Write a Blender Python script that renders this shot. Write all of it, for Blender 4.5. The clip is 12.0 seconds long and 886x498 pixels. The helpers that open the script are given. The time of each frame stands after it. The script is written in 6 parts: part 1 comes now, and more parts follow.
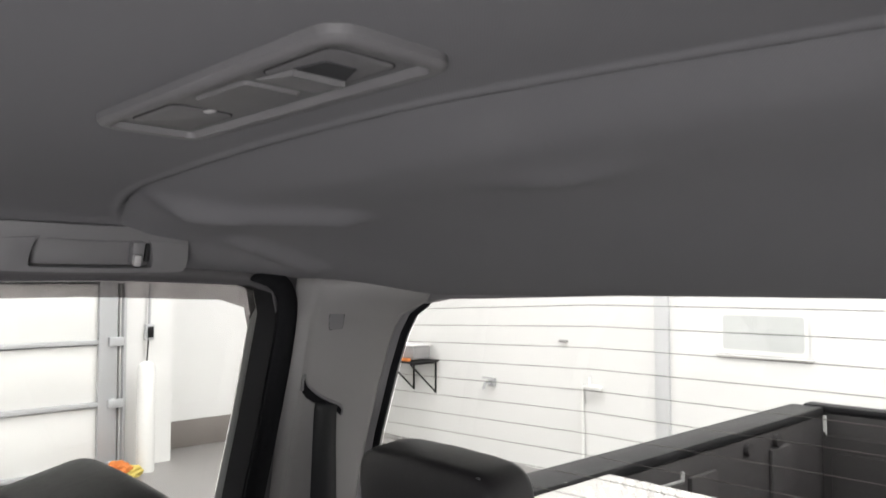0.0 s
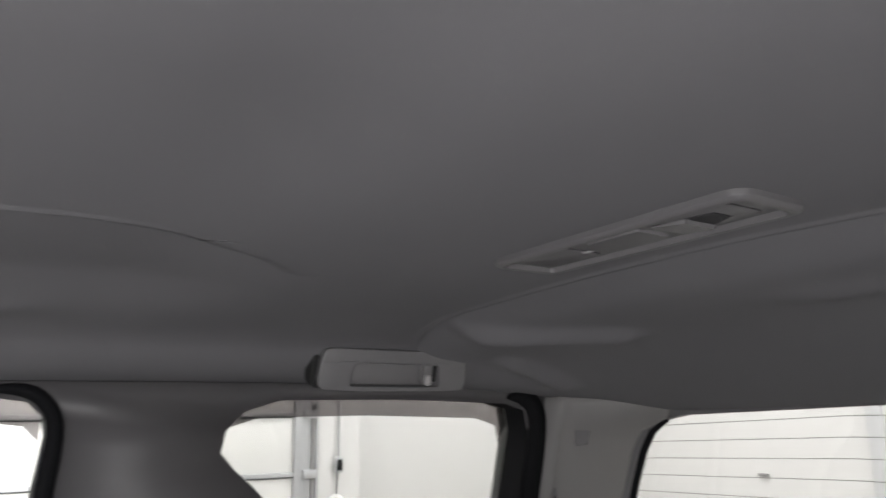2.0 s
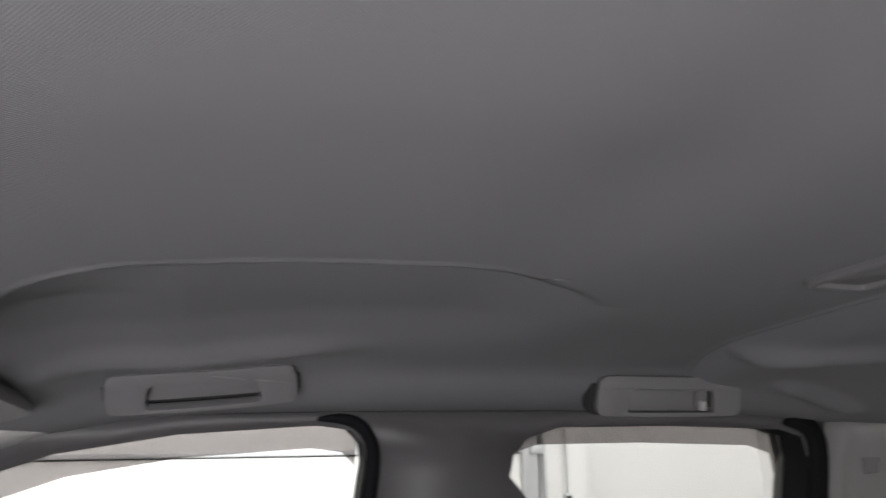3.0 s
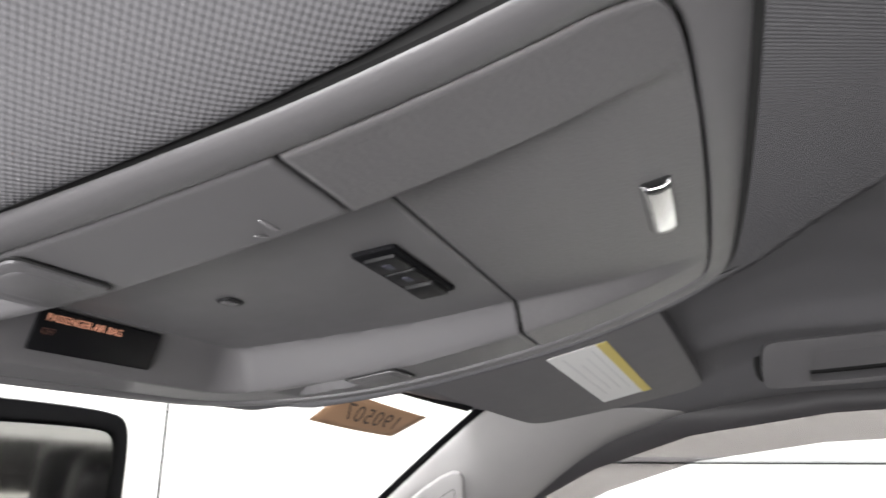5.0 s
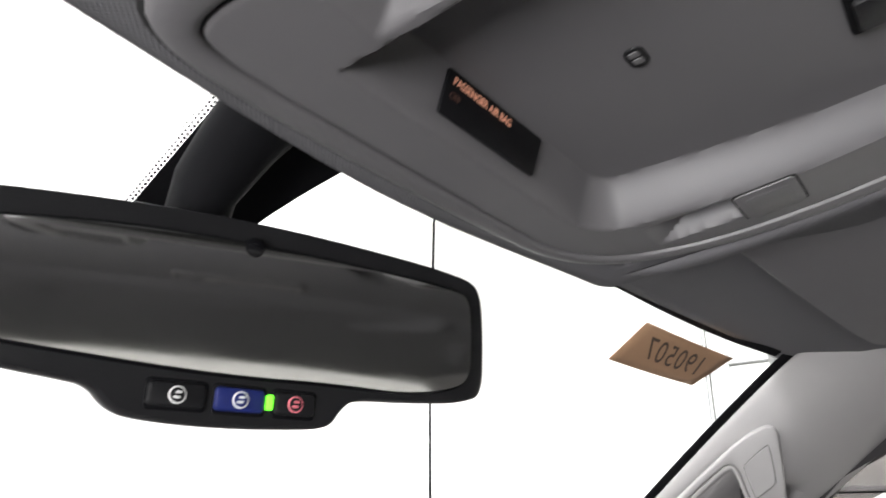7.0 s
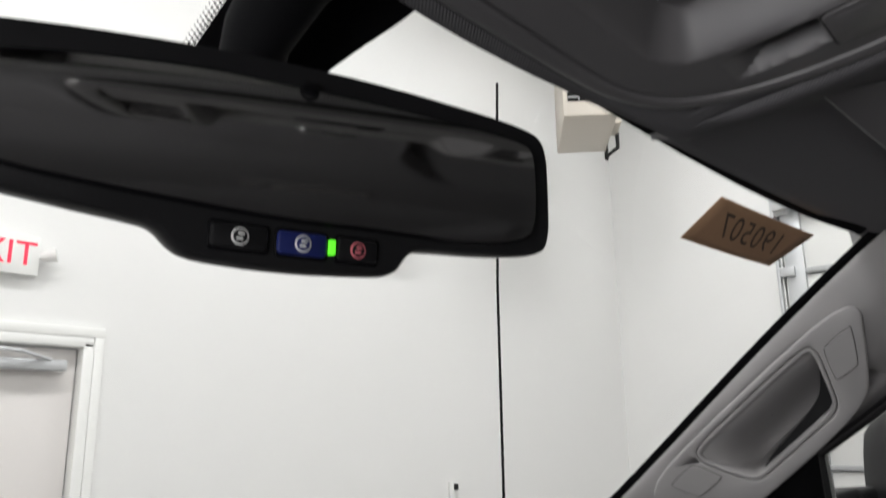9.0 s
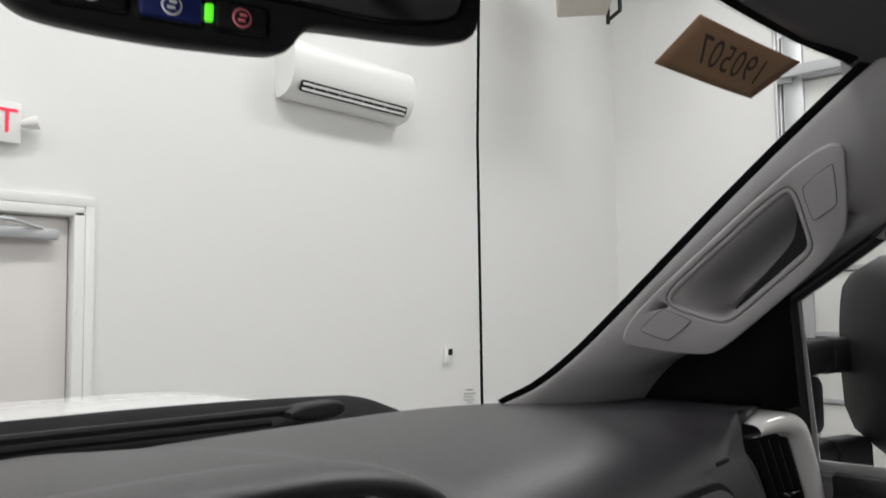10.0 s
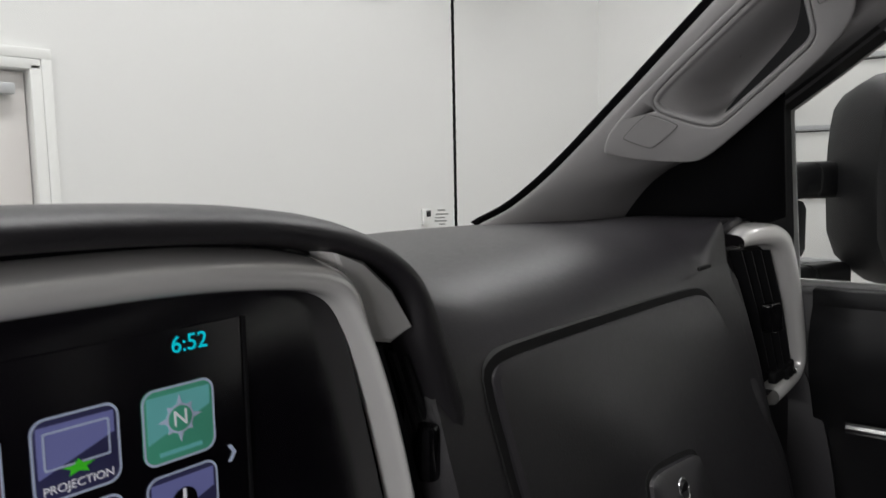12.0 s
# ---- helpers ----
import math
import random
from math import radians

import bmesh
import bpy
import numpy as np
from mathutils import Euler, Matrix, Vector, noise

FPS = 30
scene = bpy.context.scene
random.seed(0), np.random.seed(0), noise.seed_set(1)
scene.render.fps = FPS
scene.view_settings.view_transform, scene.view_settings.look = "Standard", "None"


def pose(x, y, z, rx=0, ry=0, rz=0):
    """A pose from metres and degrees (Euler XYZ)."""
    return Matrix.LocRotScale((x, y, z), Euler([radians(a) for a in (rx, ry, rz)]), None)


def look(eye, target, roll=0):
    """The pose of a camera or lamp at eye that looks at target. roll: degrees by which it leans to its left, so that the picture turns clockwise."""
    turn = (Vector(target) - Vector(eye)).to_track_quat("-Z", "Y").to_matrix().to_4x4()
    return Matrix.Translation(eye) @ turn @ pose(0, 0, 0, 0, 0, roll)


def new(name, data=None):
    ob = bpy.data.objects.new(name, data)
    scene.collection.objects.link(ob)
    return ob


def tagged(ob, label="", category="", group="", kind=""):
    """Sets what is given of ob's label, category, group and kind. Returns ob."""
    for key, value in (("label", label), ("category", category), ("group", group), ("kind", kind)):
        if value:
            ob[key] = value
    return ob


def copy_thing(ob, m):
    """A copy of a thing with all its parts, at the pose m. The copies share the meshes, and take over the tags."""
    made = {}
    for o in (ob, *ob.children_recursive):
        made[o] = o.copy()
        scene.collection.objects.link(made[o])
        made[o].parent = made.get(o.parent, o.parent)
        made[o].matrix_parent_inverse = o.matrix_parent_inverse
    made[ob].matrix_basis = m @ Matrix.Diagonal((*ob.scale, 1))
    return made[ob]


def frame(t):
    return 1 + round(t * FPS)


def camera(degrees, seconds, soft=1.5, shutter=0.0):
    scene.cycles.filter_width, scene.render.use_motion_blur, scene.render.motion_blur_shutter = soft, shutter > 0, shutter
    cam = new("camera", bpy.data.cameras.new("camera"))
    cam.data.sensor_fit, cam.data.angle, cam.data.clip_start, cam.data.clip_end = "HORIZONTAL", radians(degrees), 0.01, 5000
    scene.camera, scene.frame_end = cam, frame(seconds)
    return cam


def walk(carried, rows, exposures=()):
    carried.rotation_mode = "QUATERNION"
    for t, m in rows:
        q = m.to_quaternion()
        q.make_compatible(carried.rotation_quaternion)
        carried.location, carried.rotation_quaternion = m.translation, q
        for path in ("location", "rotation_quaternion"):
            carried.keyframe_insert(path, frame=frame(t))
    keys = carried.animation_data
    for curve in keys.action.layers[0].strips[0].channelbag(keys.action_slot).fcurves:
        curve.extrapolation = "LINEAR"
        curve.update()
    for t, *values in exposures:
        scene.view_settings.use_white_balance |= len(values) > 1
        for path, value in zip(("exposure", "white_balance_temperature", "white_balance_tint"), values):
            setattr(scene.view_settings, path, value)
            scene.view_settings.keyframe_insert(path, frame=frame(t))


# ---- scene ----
cam = camera(61.2, 12.0, shutter=0.42)
PATH = [
    (0, (-0.299, -0.741, 1.833), (1.170, -2.096, 1.923), -0.1),
    (0.5, (-0.320, -0.709, 1.836), (1.127, -2.073, 2.045), -0.1),
    (1, (-0.343, -0.660, 1.835), (1.152, -1.956, 2.127), -0.2),
    (1.5, (-0.327, -0.615, 1.824), (1.248, -1.789, 2.199), -0.7),
    (2, (-0.329, -0.559, 1.809), (1.355, -1.545, 2.248), -0.9),
    (2.5, (-0.353, -0.501, 1.796), (1.436, -1.250, 2.287), -0.4),
    (2.7, (-0.361, -0.484, 1.795), (1.463, -1.122, 2.310), -0.8),
    (4.3, (-0.281, -0.286, 1.783), (1.632, -0.051, 2.316), 0.6),
    (4.5, (-0.262, -0.268, 1.775), (1.629, 0.099, 2.316), 0.6),
    (5, (-0.241, -0.234, 1.768), (1.570, 0.401, 2.331), 0.4),
    (5.5, (-0.238, -0.223, 1.763), (1.483, 0.594, 2.372), -0.0),
    (6, (-0.234, -0.218, 1.751), (1.414, 0.712, 2.398), -0.1),
    (6.5, (-0.230, -0.172, 1.713), (1.363, 0.840, 2.376), -0.2),
    (7, (-0.217, -0.131, 1.679), (1.322, 0.958, 2.347), -0.4),
    (7.2, (-0.224, -0.124, 1.674), (1.297, 0.990, 2.342), -0.4),
    (8.8, (-0.201, -0.129, 1.664), (1.262, 1.124, 2.201), -0.7),
    (9, (-0.200, -0.120, 1.650), (1.277, 1.146, 2.115), -0.7),
    (9.5, (-0.169, -0.117, 1.644), (1.333, 1.174, 1.924), -0.8),
    (10, (-0.144, -0.120, 1.620), (1.370, 1.180, 1.756), -0.8),
    (10.5, (-0.136, -0.121, 1.613), (1.388, 1.174, 1.632), -0.8),
    (11, (-0.120, -0.108, 1.587), (1.411, 1.177, 1.518), -1.1),
    (11.5, (-0.114, -0.096, 1.569), (1.422, 1.178, 1.437), -1.1),
    (12, (-0.092, -0.089, 1.553), (1.448, 1.169, 1.342), -1.1),
]
walk(cam, [(t, look(eye, target, roll)) for t, eye, target, roll in PATH], [(0, 1.56), (0.5, 1.32), (1.0, 1.25), (2.7, 1.18), (4.3, 1.18), (5.0, 1.12), (5.5, 1.05), (5.8, 1.0), (6.5, 1.04), (7.2, 0.8), (8.8, -0.4), (9.5, -0.79), (12, -0.80)])


# ---- light ----
world = bpy.data.worlds.new("world")
world.use_nodes = True
world.node_tree.nodes["Background"].inputs[0].default_value = (0.9, 0.95, 1.0, 1)
world.node_tree.nodes["Background"].inputs[1].default_value = 0.05
scene.world = world


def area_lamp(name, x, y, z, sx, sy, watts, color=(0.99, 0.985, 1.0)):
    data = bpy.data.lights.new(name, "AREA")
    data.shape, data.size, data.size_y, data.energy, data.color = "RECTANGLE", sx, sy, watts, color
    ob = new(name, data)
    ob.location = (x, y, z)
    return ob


CEIL = 5.6
LAMPS = [(-2.2, 1.2), (1.2, 1.6), (4.9, 1.6), (-2.2, -4.2), (1.2, -4.4), (4.9, -4.4)]
for lx, ly in LAMPS:
    area_lamp("ceiling_lamp", lx, ly, CEIL - 0.13, 2.4, 0.5, 150 if lx < 0 else 122 if lx < 3 else 112)

# added area lamp in the driver's window opening, a fill for roof and console
cab_fill = area_lamp("driver_window_fill", -0.765, -0.20, 1.545, 0.26, 0.46, 6.7, (0.99, 0.975, 0.985))
cab_fill.rotation_euler = (0, radians(-90), radians(-8))


# ---- materials ----
def _mix(nt, a, b, fac):
    n = nt.nodes.new("ShaderNodeMix")
    n.data_type = "RGBA"
    n.inputs[6].default_value = (*a, 1)
    n.inputs[7].default_value = (*b, 1)
    nt.links.new(fac, n.inputs[0])
    return n.outputs[2]


def _noise(nt, vec, scale, detail=3.0):
    n = nt.nodes.new("ShaderNodeTexNoise")
    n.inputs["Scale"].default_value = scale
    n.inputs["Detail"].default_value = detail
    nt.links.new(vec, n.inputs["Vector"])
    return n.outputs["Fac"]


def mat(name, color, rough=0.6, metal=0.0, vary=0.12, scales=(3.0, 60.0), grain=900.0, bump=0.15, depth=0.0004,
        emit=0.0, coat=0.0, spec=0.5, weave=0.0, weave_depth=0.0006):
    """A painted, moulded or woven surface: colour varied at two scales, roughness varied, fine relief."""
    m = bpy.data.materials.new(name)
    m.use_nodes = True
    nt = m.node_tree
    b = nt.nodes["Principled BSDF"]
    co = nt.nodes.new("ShaderNodeTexCoord").outputs["Object"]
    big, small = _noise(nt, co, scales[0]), _noise(nt, co, scales[1])
    s = nt.nodes.new("ShaderNodeMath")
    s.operation = "ADD"
    nt.links.new(big, s.inputs[0])
    nt.links.new(small, s.inputs[1])
    h = nt.nodes.new("ShaderNodeMath")
    h.operation = "MULTIPLY"
    h.inputs[1].default_value = 0.5
    nt.links.new(s.outputs[0], h.inputs[0])
    lo = tuple(c * (1 - vary) for c in color)
    hi = tuple(min(1, c * (1 + vary)) for c in color)
    nt.links.new(_mix(nt, lo, hi, h.outputs[0]), b.inputs["Base Color"])
    r = nt.nodes.new("ShaderNodeMapRange")
    r.inputs[3].default_value = max(0.02, rough - 0.06)
    r.inputs[4].default_value = min(1.0, rough + 0.06)
    nt.links.new(small, r.inputs[0])
    nt.links.new(r.outputs[0], b.inputs["Roughness"])
    b.inputs["Metallic"].default_value = metal
    b.inputs["Specular IOR Level"].default_value = spec
    b.inputs["Coat Weight"].default_value = coat
    if emit:
        b.inputs["Emission Color"].default_value = (*color, 1)
        b.inputs["Emission Strength"].default_value = emit
    height = _noise(nt, co, grain, 2.0) if grain else None
    if weave:
        sep = nt.nodes.new("ShaderNodeSeparateXYZ")
        nt.links.new(co, sep.inputs[0])
        waves = []
        for k in (0, 1):
            a = nt.nodes.new("ShaderNodeMath")
            a.operation = "MULTIPLY"
            a.inputs[1].default_value = 2 * math.pi / weave
            nt.links.new(sep.outputs[k], a.inputs[0])
            c = nt.nodes.new("ShaderNodeMath")
            c.operation = "SINE"
            nt.links.new(a.outputs[0], c.inputs[0])
            waves.append(c.outputs[0])
        p = nt.nodes.new("ShaderNodeMath")
        p.operation = "MULTIPLY"
        nt.links.new(waves[0], p.inputs[0])
        nt.links.new(waves[1], p.inputs[1])
        height = p.outputs[0]
    if height is not None and bump:
        u = nt.nodes.new("ShaderNodeBump")
        u.inputs["Strength"].default_value = bump
        u.inputs["Distance"].default_value = weave_depth if weave else depth
        if weave:  # the knit is pulled flatter towards the rear
            f = nt.nodes.new("ShaderNodeMapRange")
            for k, v in ((1, -0.62), (2, -0.30), (3, 0.12 * bump), (4, bump)):
                f.inputs[k].default_value = v
            nt.links.new(sep.outputs[1], f.inputs[0])
            nt.links.new(f.outputs[0], u.inputs["Strength"])
        nt.links.new(height, u.inputs["Height"])
        nt.links.new(u.outputs[0], b.inputs["Normal"])
    return m


def glass(name, tint=(1, 1, 1), gloss=0.04, rough=0.0):
    """A thin pane: see-through, with a faint mirror on top."""
    m = bpy.data.materials.new(name)
    m.use_nodes = True
    nt = m.node_tree
    out = nt.nodes["Material Output"]
    t = nt.nodes.new("ShaderNodeBsdfTransparent")
    t.inputs[0].default_value = (*tint, 1)
    g = nt.nodes.new("ShaderNodeBsdfGlossy")
    g.inputs["Roughness"].default_value = rough
    x = nt.nodes.new("ShaderNodeMixShader")
    x.inputs[0].default_value = gloss
    nt.links.new(t.outputs[0], x.inputs[1])
    nt.links.new(g.outputs[0], x.inputs[2])
    nt.links.new(x.outputs[0], out.inputs[0])
    return m


FABRIC = mat("headliner_knit", (0.132, 0.130, 0.136), 0.95, vary=0.06, scales=(4, 300), weave=0.0019, bump=0.42, weave_depth=0.0005, spec=0.15)
GREY = mat("grey_moulded_plastic", (0.120, 0.1165, 0.120), 0.46, vary=0.05, grain=1600, bump=0.22, depth=0.0002, spec=0.55)
GRAIN = mat("grained_grey_plastic", (0.120, 0.1165, 0.119), 0.46, vary=0.06, scales=(4, 400), grain=520, bump=0.4, depth=0.0004, spec=0.55)
DOME = mat("dome_lamp_plastic", (0.098, 0.095, 0.098), 0.5, vary=0.05, grain=1600, bump=0.2, depth=0.0002, spec=0.4)
STALK = mat("dark_grey_stalk_plastic", (0.030, 0.030, 0.032), 0.6, spec=0.15, vary=0.08, grain=1200, bump=0.2, depth=0.0002)
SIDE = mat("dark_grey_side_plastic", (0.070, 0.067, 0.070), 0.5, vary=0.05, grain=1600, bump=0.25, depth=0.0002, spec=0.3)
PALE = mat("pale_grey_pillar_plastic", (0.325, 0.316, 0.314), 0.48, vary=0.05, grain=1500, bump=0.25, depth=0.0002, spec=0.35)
LENS = mat("frosted_lens_plastic", (0.32, 0.31, 0.31), 0.35, vary=0.03, grain=700, bump=0.05)
SEAM = mat("dark_gap", (0.012, 0.012, 0.012), 0.9, vary=0.2)
RUBBER = mat("black_rubber_seal", (0.007, 0.007, 0.008), 0.7, vary=0.2, grain=500, spec=0.06)
DASH = mat("charcoal_dash_vinyl", (0.021, 0.019, 0.0225), 0.45, vary=0.08, scales=(5, 200), grain=650, bump=0.4, depth=0.0004, spec=0.75)
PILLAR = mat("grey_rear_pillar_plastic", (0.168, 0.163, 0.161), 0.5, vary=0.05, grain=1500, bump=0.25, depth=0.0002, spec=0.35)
BLACK = mat("black_textured_plastic", (0.011, 0.011, 0.012), 0.5, vary=0.15, grain=900, bump=0.3, depth=0.0003, spec=0.22)
PIANO = mat("gloss_black_plastic", (0.006, 0.006, 0.007), 0.12, vary=0.1, bump=0.0)
SCREEN = mat("dark_display_glass", (0.006, 0.005, 0.008), 0.2, vary=0.1, bump=0.0)
SILVER = mat("satin_silver_trim", (0.96, 0.945, 0.925), 0.20, metal=0.25, vary=0.02, scales=(2, 2), bump=0.0, coat=0.8)
CHROME = mat("chrome", (0.8, 0.8, 0.8), 0.22, metal=1.0, vary=0.02, bump=0.0)
LEATHER = mat("black_leather", (0.018, 0.017, 0.018), 0.45, vary=0.1, scales=(8, 120), grain=420, bump=0.45, depth=0.0006, spec=0.25)
MIRROR = mat("mirror_glass", (0.71, 0.71, 0.69), 0.02, metal=1.0, vary=0.0, bump=0.0)
WALL = mat("white_wall_paint", (0.80, 0.797, 0.785), 0.55, vary=0.025, scales=(0.5, 6), grain=120, bump=0.08, depth=0.001)
WHITE = mat("white_enamel", (0.82, 0.82, 0.80), 0.35, vary=0.02, scales=(1, 20), bump=0.03)
DOORPAINT = mat("off_white_door_paint", (0.72, 0.69, 0.67), 0.45, vary=0.03, scales=(0.8, 15), bump=0.03)
CONCRETE = mat("sealed_concrete", (0.27, 0.26, 0.25), 0.35, vary=0.2, scales=(0.7, 9), grain=80, bump=0.1, depth=0.002)
BASE = mat("brown_grey_vinyl_base", (0.20, 0.18, 0.165), 0.5, vary=0.1)
STEEL = mat("galvanised_steel", (0.52, 0.53, 0.54), 0.45, metal=0.35, vary=0.15, scales=(6, 60))
CREAM = mat("cream_enamel", (0.62, 0.57, 0.50), 0.45, vary=0.05)
KRAFT = mat("brown_kraft_card", (0.40, 0.24, 0.14), 0.9, vary=0.12, scales=(15, 300), grain=700, bump=0.2)
INK = mat("black_marker_ink", (0.085, 0.058, 0.040), 0.8, vary=0.2)
PAPER = mat("white_label_paper", (0.75, 0.75, 0.74), 0.6, vary=0.02)
YELLOW = mat("yellow_label_strip", (0.62, 0.50, 0.12), 0.6, vary=0.05)
REDLIT = mat("red_sign_letters", (0.8, 0.03, 0.07), 0.4, emit=0.9, vary=0.02)
ORANGELIT = mat("orange_display_letters", (0.55, 0.25, 0.16), 0.4, emit=0.2, vary=0.02)
CYANLIT = mat("cyan_display_digits", (0.0, 0.62, 0.75), 0.4, emit=0.9, vary=0.02)
GREENLIT = mat("green_status_light", (0.12, 0.85, 0.03), 0.4, emit=1.4, vary=0.02)
LAMPLIT = mat("lamp_diffuser", (1.0, 0.98, 0.95), 0.4, emit=6.0, vary=0.0, bump=0.0)
ORANGE = mat("orange_cloth", (0.62, 0.20, 0.05), 0.9, vary=0.25, scales=(20, 120), grain=300)
LINER = mat("black_bed_liner", (0.034, 0.031, 0.032), 0.6, vary=0.2, scales=(4, 60), grain=260, bump=0.5, depth=0.001)
ALU = mat("bright_aluminium_plate", (0.58, 0.57, 0.545), 0.38, metal=0.5, vary=0.08)
TRUCKWHITE = mat("white_truck_paint", (0.78, 0.78, 0.77), 0.2, coat=0.6, vary=0.01, bump=0.0)
CLEAR = glass("clear_auto_glass", (0.97, 0.985, 0.975), 0.03)
DOORGLASS = glass("faint_grey_door_glass", (0.80, 0.81, 0.80), 0.03)
PRIVACY = glass("privacy_glass", (0.36, 0.36, 0.352), 0.025)
SMOKE = glass("smoked_acrylic", (0.25, 0.235, 0.235), 0.03)


# ---- building helpers ----
def obj(name, bm, material, parent=None, label="", smooth=True, angle=35):
    me = bpy.data.meshes.new(name)
    bmesh.ops.recalc_face_normals(bm, faces=bm.faces)
    bm.to_mesh(me)
    bm.free()
    me.materials.append(material)
    if smooth:
        me.shade_smooth()
        me.set_sharp_from_angle(angle=radians(angle))
    ob = new(name, me)
    if parent:
        ob.parent = parent
    if label:
        tagged(ob, label)
    return ob


def part(name, bm, material, parent, label="", **kw):
    return obj(name, bm, material, parent, label, **kw)


def thing(name, label, category, group="", kind=""):
    return tagged(new(name), label, category, group, kind)


def solid(ob, thickness, offset=1.0):
    s = ob.modifiers.new("thickness", "SOLIDIFY")
    s.thickness, s.offset = thickness, offset
    return ob


def spl(x, xs, ys):
    """A smooth curve through given points (Catmull-Rom over x)."""
    xs, ys = list(xs), list(ys)
    if xs[0] > xs[-1]:
        xs, ys = xs[::-1], ys[::-1]
    if x <= xs[0]:
        return ys[0]
    if x >= xs[-1]:
        return ys[-1]
    i = max(k for k in range(len(xs) - 1) if xs[k] <= x)
    def slope(k):
        a, b = max(0, k - 1), min(len(xs) - 1, k + 1)
        return (ys[b] - ys[a]) / (xs[b] - xs[a])
    h = xs[i + 1] - xs[i]
    t = (x - xs[i]) / h
    return ((2 * t**3 - 3 * t**2 + 1) * ys[i] + (t**3 - 2 * t**2 + t) * h * slope(i)
            + (-2 * t**3 + 3 * t**2) * ys[i + 1] + (t**3 - t**2) * h * slope(i + 1))


def sm(t):
    t = min(1.0, max(0.0, t))
    return t * t * (3 - 2 * t)


def lerp(a, b, n):
    return [a + (b - a) * k / n for k in range(n + 1)]


def grid(fn, us, vs, keep=None):
    """A sheet of quads, fn(u, v) -> (x, y, z)."""
    bm = bmesh.new()
    rows = [[bm.verts.new(fn(u, v)) for v in vs] for u in us]
    for i in range(len(us) - 1):
        for j in range(len(vs) - 1):
            if keep is None or keep(0.5 * (us[i] + us[i + 1]), 0.5 * (vs[j] + vs[j + 1])):
                bm.faces.new((rows[i][j], rows[i + 1][j], rows[i + 1][j + 1], rows[i][j + 1]))
    return bm


def loft(loops, closed=True, caps=True, bm=None):
    """Skin between loops of equal length."""
    bm = bm or bmesh.new()
    rings = [[bm.verts.new(p) for p in loop] for loop in loops]
    n = len(rings[0])
    for a, b in zip(rings, rings[1:]):
        for k in range(n if closed else n - 1):
            q = (k + 1) % n
            bm.faces.new((a[k], a[q], b[q], b[k]))
    if caps:
        bm.faces.new(rings[0])
        bm.faces.new(rings[-1])
    return bm


def box(cx, cy, cz, sx, sy, sz, bevel=0.0, m=None, segs=2, bm=None):
    bm = bm or bmesh.new()
    made = bmesh.ops.create_cube(bm, size=1.0)["verts"]
    bmesh.ops.scale(bm, vec=(sx, sy, sz), verts=made)
    if bevel:
        edges = list({e for v in made for e in v.link_edges})
        made = list({v for f in bmesh.ops.bevel(bm, geom=edges, offset=bevel, segments=segs, affect="EDGES", profile=0.5)["faces"] for v in f.verts} | {v for v in made if v.is_valid})
    bmesh.ops.translate(bm, vec=(cx, cy, cz), verts=made)
    if m is not None:
        bmesh.ops.transform(bm, matrix=m, verts=made)
    return bm


def rrect(w, h, r, n=5, cx=0.0, cy=0.0):
    pts = []
    for sx, sy, a0 in ((1, 1, 0), (-1, 1, 90), (-1, -1, 180), (1, -1, 270)):
        for k in range(n + 1):
            a = radians(a0 + 90 * k / n)
            pts.append((cx + sx * (w / 2 - r) + r * math.cos(a), cy + sy * (h / 2 - r) + r * math.sin(a)))
    return pts


def chaikin(pts, rounds=2, closed=True):
    for _ in range(rounds):
        out = []
        n = len(pts)
        for k in range(n if closed else n - 1):
            a, b = pts[k], pts[(k + 1) % n]
            out.append(tuple(0.75 * p + 0.25 * q for p, q in zip(a, b)))
            out.append(tuple(0.25 * p + 0.75 * q for p, q in zip(a, b)))
        pts = out if closed else [pts[0]] + out + [pts[-1]]
    return pts


def inset(poly, d):
    """A closed outline moved inwards by d."""
    n = len(poly)
    area = sum(poly[k][0] * poly[(k + 1) % n][1] - poly[(k + 1) % n][0] * poly[k][1] for k in range(n))
    sgn = 1 if area > 0 else -1
    out = []
    for k in range(n):
        (x0, y0), (x1, y1), (x2, y2) = poly[k - 1], poly[k], poly[(k + 1) % n]
        dx, dy = x2 - x0, y2 - y0
        l = math.hypot(dx, dy) or 1
        out.append((x1 - sgn * dy / l * d, y1 + sgn * dx / l * d))
    return out


def plate(poly, h, to3, bevel=0.001):
    """A flat piece from an outline: to3(u, v, w), w from 0 (back) to h (front), with rounded front edge."""
    loops = [[to3(u, v, 0) for u, v in poly], [to3(u, v, h - bevel) for u, v in poly],
             [to3(u, v, h - 0.3 * bevel) for u, v in inset(poly, 0.35 * bevel)],
             [to3(u, v, h) for u, v in inset(poly, bevel)]]
    return loft(loops)


def sheet_with_holes(outer, holes, to3):
    bm = bmesh.new()
    for loop in [outer] + list(holes):
        vs = [bm.verts.new(to3(*p)) for p in loop]
        for k in range(len(vs)):
            bm.edges.new((vs[k], vs[(k + 1) % len(vs)]))
    bmesh.ops.triangle_fill(bm, use_beauty=True, use_dissolve=False, edges=list(bm.edges))
    return bm


